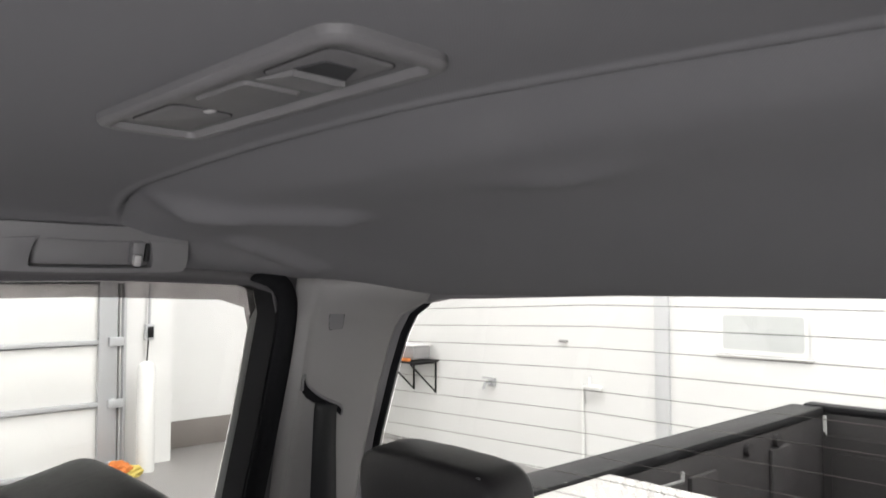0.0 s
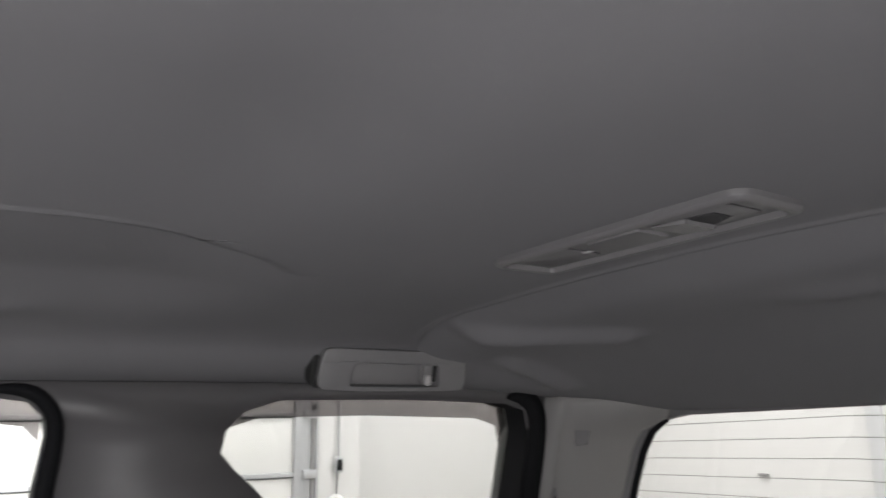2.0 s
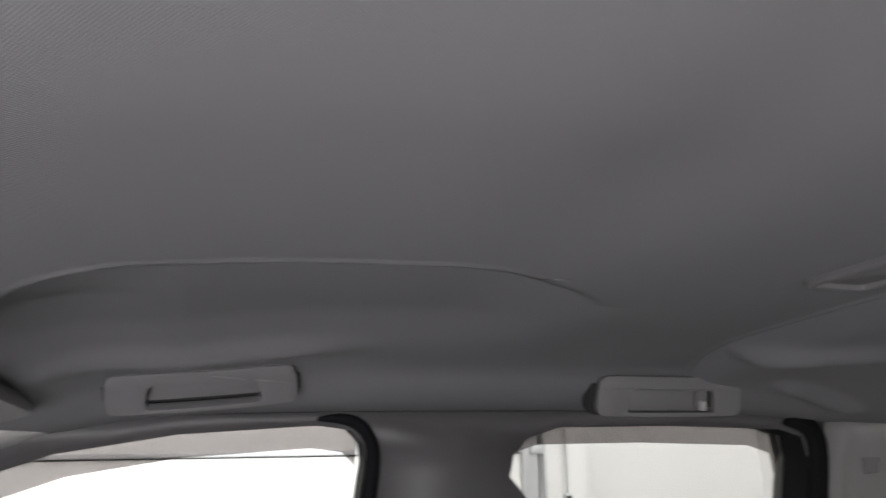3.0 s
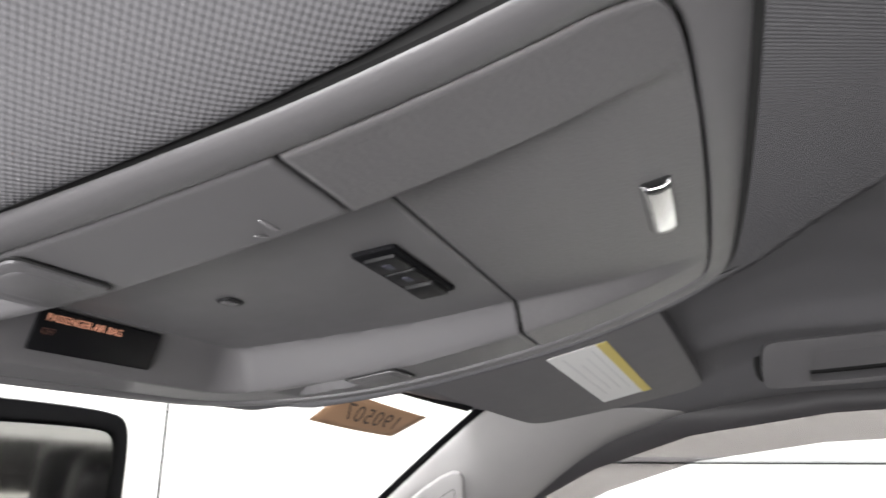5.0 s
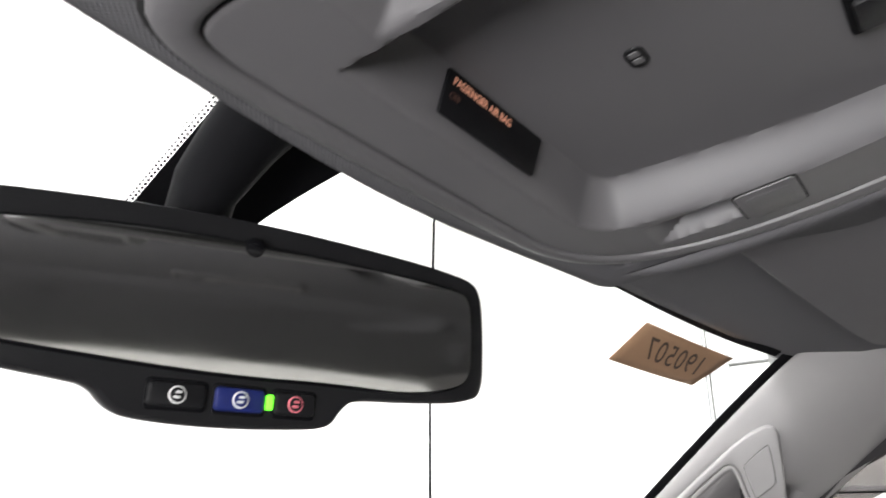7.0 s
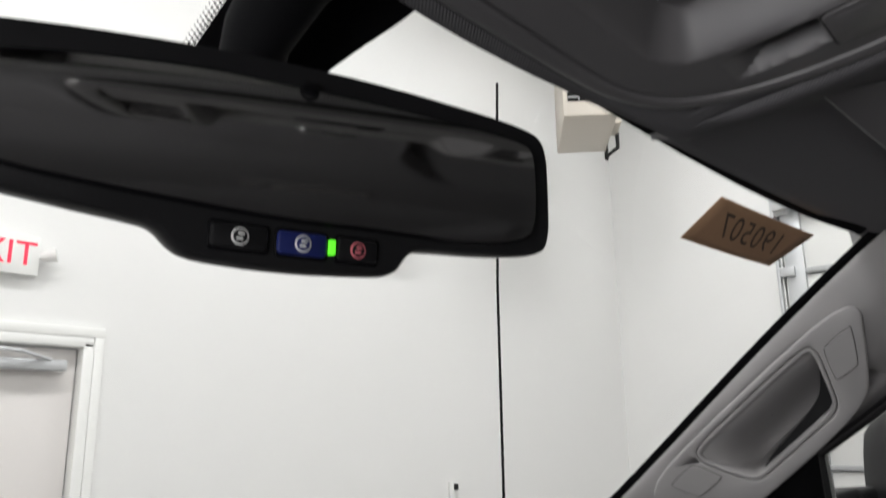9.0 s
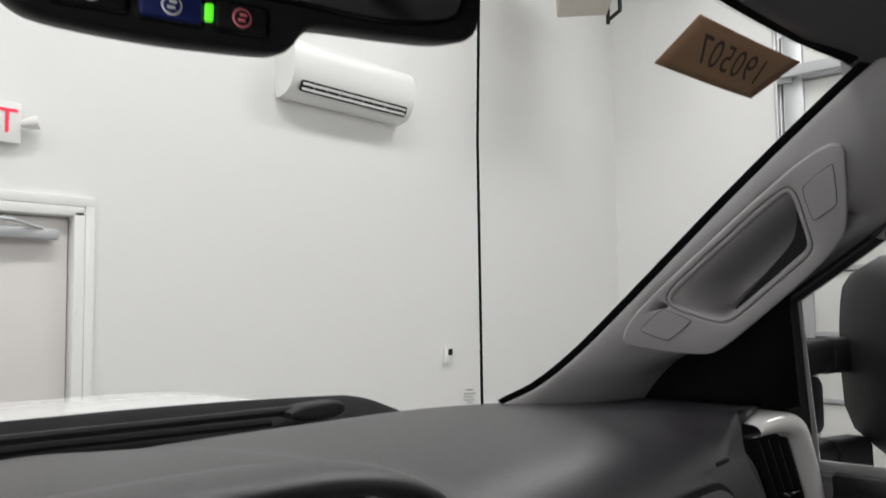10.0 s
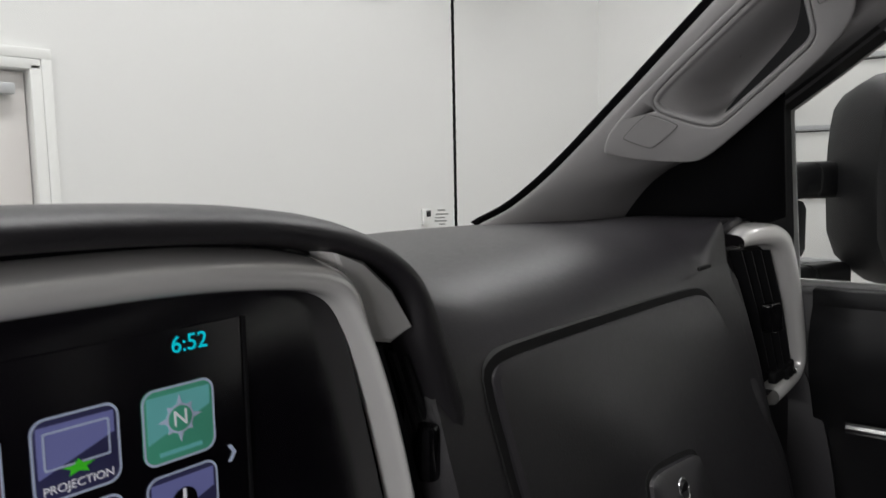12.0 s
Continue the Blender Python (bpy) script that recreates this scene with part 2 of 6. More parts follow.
def tube(path, radius, n=10, caps=True):
    """A round bar along a path; radius may be a list."""
    path = [Vector(p) for p in path]
    loops = []
    up = Vector((0.13, 0.21, 0.97))
    for k, p in enumerate(path):
        d = (path[min(k + 1, len(path) - 1)] - path[max(k - 1, 0)]).normalized()
        a = d.cross(up).normalized()
        b = d.cross(a).normalized()
        r = radius[k] if isinstance(radius, (list, tuple)) else radius
        loops.append([tuple(p + r * (math.cos(2 * math.pi * j / n) * a + math.sin(2 * math.pi * j / n) * b)) for j in range(n)])
    return loft(loops, caps=caps)


def writing(text, size, m, material, name, parent=None, depth=0.0004):
    """Raised letters from the built-in font, turned into a mesh."""
    cu = bpy.data.curves.new(name, "FONT")
    cu.body, cu.size, cu.extrude, cu.align_x, cu.align_y = text, size, depth, "CENTER", "CENTER"
    tmp = bpy.data.objects.new(name, cu)
    me = bpy.data.meshes.new_from_object(tmp)
    bpy.data.objects.remove(tmp)
    me.transform(m)
    me.materials.append(material)
    ob = new(name, me)
    if parent:
        ob.parent = parent
    return ob


def axes(origin, right, up):
    """A pose from an origin, a right and an up direction."""
    r = Vector(right).normalized()
    w = r.cross(Vector(up)).normalized()
    u = w.cross(r)
    m = Matrix.Identity(4)
    for k in range(3):
        m[k][0], m[k][1], m[k][2], m[k][3] = r[k], u[k], w[k], origin[k]
    return m


def on(m):
    """to3() for plate(): local u, v, w through a pose."""
    return lambda u, v, w: tuple(m @ Vector((u, v, w)))


# ---- the shop round the truck ----
X0, X1, Y0, Y1 = -4.4, 7.9, -6.5, 3.8
floor = tagged(obj("floor", box((X0 + X1) / 2, (Y0 + Y1) / 2, -0.05, X1 - X0 + 0.6, Y1 - Y0 + 0.6, 0.1), CONCRETE, smooth=False), "grey sealed concrete shop floor", "floor", kind="structure")
tagged(obj("ceiling", box((X0 + X1) / 2, (Y0 + Y1) / 2, CEIL + 0.1, X1 - X0 + 0.6, Y1 - Y0 + 0.6, 0.2), WALL, smooth=False), "white painted shop ceiling", "ceiling", kind="structure")
tagged(obj("wall_south", box((X0 + X1) / 2, Y0 - 0.1, CEIL / 2, X1 - X0 + 0.4, 0.2, CEIL), WALL, smooth=False), "plain white painted shop wall", "wall", kind="structure")
tagged(obj("wall_west", box(X0 - 0.1, (Y0 + Y1) / 2, CEIL / 2, 0.2, Y1 - Y0, CEIL), WALL, smooth=False), "plain white painted shop wall", "wall", kind="structure")

# front wall with the door opening
DX0, DX1, DTOP = 0.58, 1.515, 2.07
bm = box((X0 + DX0) / 2 - 0.1, Y1 + 0.1, CEIL / 2, DX0 - X0 + 0.2, 0.2, CEIL)
box((DX1 + X1) / 2 + 0.1, Y1 + 0.1, CEIL / 2, X1 - DX1 + 0.2, 0.2, CEIL, bm=bm)
box((DX0 + DX1) / 2, Y1 + 0.1, (CEIL + DTOP) / 2, DX1 - DX0, 0.2, CEIL - DTOP, bm=bm)
tagged(obj("wall_north", bm, WALL, smooth=False), "white painted wall with a steel door", "wall", kind="structure")
door = thing("door_1", "closed off-white steel door with overhead closer", "door", kind="structure")
part("leaf", box((DX0 + DX1) / 2, Y1 + 0.06, DTOP / 2, DX1 - DX0 - 0.012, 0.045, DTOP - 0.012, 0.003), DOORPAINT, door)
for sx_, x in ((1, DX1), (-1, DX0)):
    part("jamb", box(x + sx_ * 0.025, Y1 - 0.005, DTOP / 2 + 0.012, 0.055, 0.05, DTOP + 0.03, 0.006), WHITE, door)
    part("casing", box(x + sx_ * 0.079, Y1 - 0.012, DTOP / 2 + 0.04, 0.05, 0.03, DTOP + 0.08, 0.006), WHITE, door)
part("head", box((DX0 + DX1) / 2, Y1 - 0.005, DTOP + 0.028, DX1 - DX0 + 0.1, 0.05, 0.05, 0.006), WHITE, door)
part("casing", box((DX0 + DX1) / 2, Y1 - 0.013, DTOP + 0.08, DX1 - DX0 + 0.208, 0.032, 0.052, 0.006), WHITE, door)
closer = part("closer", box(1.27, Y1 - 0.01, 1.975, 0.34, 0.06, 0.055, 0.012), STEEL, door, "grey hydraulic door closer")
part("closer_arm", tube([(1.36, Y1 - 0.03, 2.0), (1.2, Y1 - 0.09, 2.03), (1.05, Y1 - 0.02, 2.05)], 0.009), STEEL, closer)

sign = thing("exit_sign", "white exit sign with red letters and side lamp", "exit sign")
part("housing", box(1.06, Y1 - 0.025, 2.50, 0.37, 0.05, 0.20, 0.008), WHITE, sign)
writing("EXIT", 0.17, axes((1.055, Y1 - 0.052, 2.50), (1, 0, 0), (0, 0, 1)), REDLIT, "letters", sign)
part("lamp_head", tube([(1.245, Y1 - 0.03, 2.50), (1.275, Y1 - 0.05, 2.505), (1.315, Y1 - 0.075, 2.515)], [0.012, 0.03, 0.034], 12), WHITE, sign)

ac = thing("air_conditioner", "white wall-mounted split air conditioner", "air conditioner")
prof = chaikin([(0.0, 2.94), (0.0, 3.31), (0.17, 3.31), (0.21, 3.25), (0.215, 3.09), (0.16, 2.975), (0.06, 2.935)], 2)
part("housing", loft([[(x, Y1 - d, z) for d, z in prof] for x in (2.77, 2.785, 3.865, 3.88)]), WHITE, ac)
slotm = axes((3.325, Y1 - 0.178, 3.004), (1, 0, 0), (0, -0.42, 0.9))
part("air_slot", plate(rrect(0.98, 0.075, 0.02), 0.006, on(slotm)), SEAM, ac, "dark air outlet slot")
for k in range(2):
    part("louver", box(0, -0.018 + 0.034 * k, 0.01, 0.95, 0.017, 0.006, 0.002, slotm), WHITE, ac)
for k in range(8):
    part("vane", box(-0.38 + 0.108 * k, 0, 0.006, 0.004, 0.06, 0.012, 0, slotm), STEEL, ac)

th = thing("thermostat", "small white wall thermostat with grey display", "thermostat")
part("body", box(4.45, Y1 - 0.012, 1.18, 0.10, 0.024, 0.13, 0.006), WHITE, th)
part("display", box(4.465, Y1 - 0.027, 1.205, 0.05, 0.006, 0.05, 0.002), BLACK, th)

heater = thing("unit_heater", "cream hanging gas unit heater with dark louvers", "heater")
hm = pose(5.23, 2.89, 4.1, 0, 0, -54.4)
part("housing", box(0, 0, 0.32, 0.44, 0.86, 0.64, 0.015, hm), CREAM, heater)
part("grille", box(0.0, -0.434, 0.36, 0.36, 0.012, 0.46, 0.004, hm), SEAM, heater)
for k in range(9):
    part("louver", box(0.0, -0.444, 0.16 + 0.05 * k, 0.36, 0.02, 0.010, 0.002, hm), STEEL, heater)
for k in range(3):
    part("louver_post", box(-0.09 + 0.09 * k, -0.447, 0.36, 0.010, 0.02, 0.46, 0.002, hm), STEEL, heater)
part("burner_box", box(0.26, 0.1, 0.26, 0.09, 0.30, 0.36, 0.01, hm), CREAM, heater)
part("gas_pipe", tube([tuple(hm @ Vector(p)) for p in ((0.30, 0.22, 0.10), (0.30, 0.22, -0.04), (0.24, 0.40, -0.04), (0.24, 0.52, -0.04), (0.24, 0.52, 1.5))], 0.018), SEAM, heater)

# right wall: door opening from GY0 to GY1
RX, GY0, GY1, GTOP = 7.35, -3.45, 2.02, 4.1
bm = box(RX + 0.13, (GY1 + Y1) / 2 + 0.1, CEIL / 2, 0.2, Y1 - GY1 + 0.2, CEIL)
box(RX + 0.13, (-3.98 + GY0) / 2, CEIL / 2, 0.2, GY0 + 3.98, CEIL, bm=bm)
box(RX + 0.13, (GY0 + GY1) / 2, (CEIL + GTOP) / 2, 0.2, GY1 - GY0, CEIL - GTOP, bm=bm)
tagged(obj("wall_east", bm, WALL, smooth=False), "white painted wall round the garage door", "wall", kind="structure")
tagged(obj("wall_alcove", box(X1 + 0.1, (Y0 - 3.98) / 2, CEIL / 2, 0.2, -3.98 - Y0, CEIL), WALL, smooth=False), "white painted wall behind the bollard", "wall", kind="structure")
tagged(obj("wall_return", box((RX + X1) / 2 + 0.2, -3.88, CEIL / 2, X1 - RX + 0.2, 0.2, CEIL), WALL, smooth=False), "short white wall return", "wall", kind="structure")
tagged(obj("baseboard", box(X1 - 0.008, (Y0 - 3.98) / 2, 0.15, 0.016, -3.98 - Y0, 0.30, 0.004), BASE), "brown grey vinyl wall base", "baseboard", kind="structure")

gd = thing("garage_door", "closed white sectional overhead garage door", "garage door", kind="structure")
hz = 0.605
for k in range(7):
    part("panel", box(RX + 0.08, (GY0 + GY1) / 2, 0.02 + hz * (k + 0.5), 0.05, GY1 - GY0 - 0.02, hz - 0.012, 0.006), WHITE, gd)
    part("rail", box(RX + 0.035, (GY0 + GY1) / 2, 0.02 + hz * k + 0.03, 0.05, GY1 - GY0 - 0.05, 0.045, 0.008), STEEL, gd)
for sy_, y in ((1, GY0 + 0.10), (-1, GY1 - 0.10)):
    part("track", box(RX + 0.0, y - sy_ * 0.13, 2.1, 0.07, 0.03, 4.2, 0.004), STEEL, gd)
    part("stile", box(RX + 0.03, y + sy_ * 0.02, 2.1, 0.06, 0.17, 4.1, 0.004), STEEL, gd)
    for k in range(7):
        part("hinge", box(RX - 0.01, y - sy_ * 0.05, 0.05 + hz * k, 0.05, 0.14, 0.09, 0.008), STEEL, gd)
part("header_track", box(RX - 0.1, (GY0 + GY1) / 2, 3.72, 0.06, GY1 - GY0, 0.10, 0.005), STEEL, gd)

bol = thing("bollard", "white painted steel safety bollard", "bollard")
part("post", tube([(7.12, -3.62, 0.0), (7.12, -3.62, 1.0), (7.12, -3.62, 1.04), (7.12, -3.62, 1.065)], [0.085, 0.085, 0.07, 0.03], 20), WHITE, bol)
ctl = thing("door_switch", "small dark door switch with conduit", "switch")
part("box", box(RX - 0.03, -3.72, 1.34, 0.06, 0.09, 0.16, 0.01), STEEL, ctl)
part("button_plate", box(RX - 0.064, -3.72, 1.34, 0.01, 0.06, 0.11, 0.004), BLACK, ctl)
part("conduit", tube([(RX - 0.03, -3.72, 1.42), (RX - 0.03, -3.72, 4.2)], 0.014), STEEL, ctl)
part("cable", tube([(RX - 0.03, -3.71, 1.26), (RX - 0.05, -3.69, 1.05), (RX - 0.03, -3.66, 0.7)], 0.007), SEAM, ctl)
rag = thing("cloth_heap", "crumpled orange and yellow cloth on the floor", "cloth")
bm = bmesh.new()
bmesh.ops.create_icosphere(bm, subdivisions=4, radius=0.5)
for v in bm.verts:
    n = 1 + 0.5 * noise.noise(v.co * 3.1) + 0.3 * noise.noise(v.co * 8.0)
    v.co = Vector((7.02 + v.co.x * 0.20 * n, -3.30 + v.co.y * 0.34 * n, max(0.0, 0.05 + v.co.z * 0.20 * n)))
part("cloth", bm, ORANGE, rag)
bm = bmesh.new()
bmesh.ops.create_icosphere(bm, subdivisions=3, radius=0.5)
for v in bm.verts:
    n = 1 + 0.6 * noise.noise(v.co * 4.3 + Vector((3, 1, 7)))
    v.co = Vector((6.97 + v.co.x * 0.12 * n, -3.44 + v.co.y * 0.20 * n, max(0.0, 0.04 + v.co.z * 0.12 * n)))
part("cloth_fold", bm, YELLOW, rag, "yellow cloth")

# south wall fittings
win = thing("window_1", "small interior office window with white frame", "window", kind="structure")
part("window_frame", sheet_with_holes(rrect(0.70, 0.335, 0.025, cx=2.30, cy=1.436), [rrect(0.635, 0.27, 0.025, cx=2.30, cy=1.436)], lambda u, v: (u, Y0 + 0.014, v)), WHITE, win)
part("pane", box(2.30, Y0 + 0.008, 1.436, 0.65, 0.01, 0.285), mat("pale_grey_blind", (0.60, 0.62, 0.61), 0.5, vary=0.04), win, "grey blind behind glass")
part("window_sill", box(2.30, Y0 + 0.012, 1.255, 0.76, 0.024, 0.018, 0.005), WHITE, win)
tagged(obj("pillar", box(3.16, Y0 + 0.02, CEIL / 2, 0.13, 0.04, CEIL, 0.005), mat("pale_grey_column_paint", (0.68, 0.69, 0.70), 0.5, vary=0.04)), "pale grey steel column on the wall", "column", kind="structure")
shelf = thing("wall_shelf", "black bracketed wall shelf holding cleaning supplies", "shelf")
SY, SZ = Y0 + 0.21, 0.95
part("board", box(6.43, SY, SZ, 0.85, 0.40, 0.022, 0.003), SEAM, shelf)
for x in (6.04, 6.42):
    part("bracket", tube([(x, SY - 0.18, SZ), (x, SY - 0.18, SZ - 0.36)], 0.011, 8), SEAM, shelf)
    part("brace", tube([(x, SY - 0.18, SZ - 0.35), (x, SY + 0.19, SZ - 0.02)], 0.010, 8), SEAM, shelf)
    part("arm", tube([(x, SY - 0.18, SZ - 0.018), (x, SY + 0.19, SZ - 0.018)], 0.010, 8), SEAM, shelf)
tub = thing("storage_tub", "clear plastic tub on the shelf", "tub")
part("body", box(6.28, SY, SZ + 0.10, 0.42, 0.26, 0.15, 0.02), LENS, tub)
part("lid", box(6.28, SY, SZ + 0.182, 0.44, 0.28, 0.018, 0.006), PAPER, tub)
for x, m_ in ((6.62, YELLOW), (6.71, ORANGE)):
    bt = thing("bottle", "small coloured cleaner bottle on the shelf", "bottle", "supplies")
    part("body", tube([(x, SY + 0.1, SZ + 0.011), (x, SY + 0.1, SZ + 0.12), (x, SY + 0.1, SZ + 0.15)], [0.032, 0.032, 0.014], 12), m_, bt)
    part("cap", tube([(x, SY + 0.1, SZ + 0.15), (x, SY + 0.1, SZ + 0.18)], 0.014, 10), PAPER, bt)
tray = thing("tray", "low red tray on the shelf", "tray")
part("body", box(6.27, SY + 0.16, SZ + 0.026, 0.34, 0.06, 0.03, 0.006), ORANGE, tray)
tap = thing("wall_tap", "small steel wall tap", "tap")
TX, TZ = 5.17, 0.79
part("flange", box(TX, Y0 + 0.02, TZ, 0.09, 0.04, 0.09, 0.01), STEEL, tap)
part("spout", tube([(TX, Y0 + 0.03, TZ), (TX, Y0 + 0.12, TZ), (TX, Y0 + 0.15, TZ - 0.06)], 0.018), STEEL, tap)
part("handle", box(TX, Y0 + 0.09, TZ + 0.05, 0.15, 0.02, 0.02, 0.005), STEEL, tap)
pipe = thing("water_pipe", "white water pipe with valves on the wall", "pipe")
part("riser", tube([(4.0, Y0 + 0.03, 0.0), (4.0, Y0 + 0.03, 0.90)], 0.018), WHITE, pipe)
part("valve", box(3.86, Y0 + 0.05, 0.87, 0.20, 0.05, 0.04, 0.01), WHITE, pipe)
part("valve_handle", box(3.90, Y0 + 0.06, 0.92, 0.02, 0.04, 0.10, 0.005), WHITE, pipe)
sens = thing("wall_sensor", "small white wall sensor", "sensor")
part("body", box(4.23, Y0 + 0.015, 1.27, 0.10, 0.03, 0.022, 0.006), PALE, sens)

# ceiling lights
proto = None
for lx, ly in LAMPS:
    if proto is None:
        proto = thing("ceiling_light", "long white ceiling light fixture", "ceiling light", "shop lights")
        part("housing", box(0, 0, 0.06, 2.5, 0.58, 0.10, 0.01), WHITE, proto)
        part("diffuser", box(0, 0, 0.005, 2.4, 0.5, 0.012, 0.004), LAMPLIT, proto)
        proto.location = (lx, ly, CEIL - 0.11)
    else:
        copy_thing(proto, Matrix.Translation((lx, ly, CEIL - 0.11)))


# ---- the truck cab: headliner, sides, glass ----
def roof_mid(y):
    """Height of the headliner along the middle of the cab, forward of the rear step."""
    return spl(y, [-1.05, -0.60, -0.50, -0.42, -0.34, -0.26, -0.20, -0.15, -0.06, 0.06], [1.932, 1.932, 1.929, 1.921, 1.905, 1.877, 1.853, 1.837, 1.8185, 1.8055])


def roof_rear(y):
    return spl(y, [-1.60, -1.555, -1.51, -1.45, -1.36, -1.25, -1.175, -1.15, -1.125, -1.09, -1.05, -1.02, -1.0, -0.97], [1.8165, 1.8175, 1.8215, 1.835, 1.863, 1.894, 1.907, 1.9093, 1.9125, 1.919, 1.934, 1.947, 1.953, 1.952])


def step_y(x):
    return spl(x, [-0.7, -0.5, -0.3, -0.2, -0.1, 0.0, 0.1, 0.2, 0.35, 0.45, 0.585, 0.70], [-1.152, -1.096, -1.063, -1.043, -1.022, -1.005, -1.000, -1.000, -1.008, -1.017, -1.053, -1.112])


def crease_x(y):
    """Line between the deep middle of the headliner and the hollow over the front seat."""
    return spl(y, [-0.76, -0.72, -0.69, -0.65, -0.60, -0.52, -0.42, -0.37, -0.33, -0.30, -0.27, -0.2475, -0.22, -0.18], [0.27, 0.222, 0.200, 0.172, 0.153, 0.146, 0.130, 0.113, 0.113, 0.135, 0.170, 0.195, 0.26, 0.40])


def edge_z(y):
    """Height of the headliner where it meets the door openings."""
    return spl(y, [-1.56, -1.36, -1.0, -0.60, -0.35, -0.21, -0.10, 0.06], [1.822, 1.842, 1.855, 1.856, 1.850, 1.832, 1.824, 1.826])


def headliner_z(x, y):
    ax = abs(x)
    fwd = roof_mid(y) - 0.004 * (x / 0.5) ** 2
    fade = sm((y + 0.80) / 0.16) * sm((-0.17 - y) / 0.06)
    # a crisp fold on the passenger side, a soft swell over the driver
    rise = sm((ax - crease_x(y)) / 0.010 + 0.5) if x > 0 else sm((ax - 0.08) / 0.24)
    hollow = rise * (1 - sm((ax - 0.36) / 0.18)) * fade * 0.018
    fwd += hollow - 0.015 * math.exp(-(((ax - 0.50) / 0.026) ** 2) - ((y + 0.40) / 0.16) ** 4)
    fwd += 0.007 * math.exp(-((x + 0.05) / 0.16) ** 2 - ((y + 0.66) / 0.06) ** 2)
    if x > 0:
        fwd -= 0.0014 * math.exp(-((ax - crease_x(y) + 0.006) / 0.005) ** 2) * fade
    aft = roof_rear(y) - 0.003 * (x / 0.5) ** 2
    aft -= 0.007 * math.exp(-((x - 0.035) / 0.050) ** 2 - ((y + 1.160) / 0.017) ** 2)
    aft -= 0.006 * sm((ax - 0.28) / 0.24) * sm((y + 1.26) / 0.18)
    k = sm((step_y(x) - y) / 0.007 + 0.5)
    z = fwd * (1 - k) + (aft + 0.003) * k
    z -= 0.0021 * math.exp(-((y - step_y(x) - 0.006) / 0.0045) ** 2)
    keel = abs(x - 0.0175)
    if x < 0:
        z += 0.058 * sm((keel - 0.146) / 0.15) * sm((y + 0.40) / 0.14) * sm((0.035 - y) / 0.10)
    else:
        z += (0.024 + 0.012 * sm((y + 0.10) / 0.10)) * sm((keel - 0.146) / 0.13) * sm((y + 0.40) / 0.14)
    z -= 0.0036 * (1 - sm((keel - 0.155) / 0.030)) * sm((keel - 0.1490) / 0.0035) * sm((y + 0.255) / 0.03) * sm((0.035 - y) / 0.03)
    s = spl(ax, [0.40, 0.50, 0.57, 0.61, 0.645, 0.68, 0.76], [0.0, 0.05, 0.15, 0.30, 0.58, 0.78, 1.0])
    z += (edge_z(y) - z) * s
    if y < -1.0:
        # two soft lobes beside the rear handle
        for (x0, y0), (x1, y1), wide_, high in (((0.48, -1.065), (0.310, -1.190), 0.020, 0.0155), ((0.575, -1.19), (0.615, -1.34), 0.020, 0.0140)):
            lx, ly = x1 - x0, y1 - y0
            ll = math.hypot(lx, ly)
            along = ((ax - x0) * lx + (y - y0) * ly) / ll
            across = ((ax - x0) * ly - (y - y0) * lx) / ll
            z -= high * math.exp(-(across / wide_) ** 2) * sm(along / 0.05 + 0.5) * sm((ll - along) / 0.05 + 0.5)
    return z


def fine(a, b, step):
    return lerp(a, b, max(1, round(abs(b - a) / step)))


xs = sorted(set(fine(-0.76, 0.76, 0.0065) + fine(0.092, 0.302, 0.0031) + [0.0175 + q * w_ for q in (-1, 1) for w_ in (0.1485, 0.1505, 0.1528, 0.156)]))
ys = sorted(set(fine(-1.56, -1.115, 0.0125) + fine(-1.115, -0.965, 0.0025) + fine(-0.965, -0.80, 0.012) + fine(-0.80, -0.17, 0.007) + fine(-0.17, 0.052, 0.009)))
def liner_pt(x, y):
    """The front edge bows back with the glass; beside the console it runs up to the glass."""
    bow = (0.05 * (x / 0.6) ** 2 + 0.013 * sm(abs(x) / 0.2)) * sm((y + 0.12) / 0.17)
    reach = sm((x - 0.185) / 0.085) * sm((y - 0.012) / 0.036)
    return (x, y - bow + 0.058 * reach, headliner_z(x, y) + 0.010 * reach)


liner = tagged(obj("ceiling_headliner", grid(liner_pt, xs, ys, lambda x, y: not (abs(x - 0.0175) < 0.137 and -0.242 < y < 0.026)), FABRIC, angle=60), "grey knit fabric headliner with moulded hollows", "headliner", kind="structure")
solid(liner, 0.004, -1.0)
tagged(obj("roof", grid(lambda x, y: (x, y, 1.975 - 0.125 * sm((abs(x) - 0.70) / 0.13) - 0.14 * sm((-1.50 - y) / 0.12) - 0.075 * sm((y + 0.04) / 0.11)), fine(-0.83, 0.83, 0.02), fine(-1.62, 0.07, 0.02)), TRUCKWHITE), "white painted truck roof panel", "roof", kind="structure")


def side_x(z):
    return 0.75 + 0.25 * (1.83 - z)


FRONT_GLASS = [(0.150, 1.41), (0.150, 1.612), (0.101, 1.646), (0.05, 1.682), (0.008, 1.722), (-0.095, 1.776), (-0.212, 1.815), (-0.362, 1.838), (-0.542, 1.848), (-0.588, 1.842),
               (-0.609, 1.820), (-0.613, 1.792), (-0.605, 1.723), (-0.592, 1.41)]
REAR_GLASS = [(-0.93, 1.40), (-0.925, 1.66), (-0.887, 1.713), (-0.850, 1.745), (-0.824, 1.774), (-0.828, 1.803), (-0.850, 1.828), (-0.898, 1.843), (-1.076, 1.844), (-1.280, 1.837),
              (-1.323, 1.824), (-1.336, 1.785), (-1.327, 1.621), (-1.308, 1.40)]
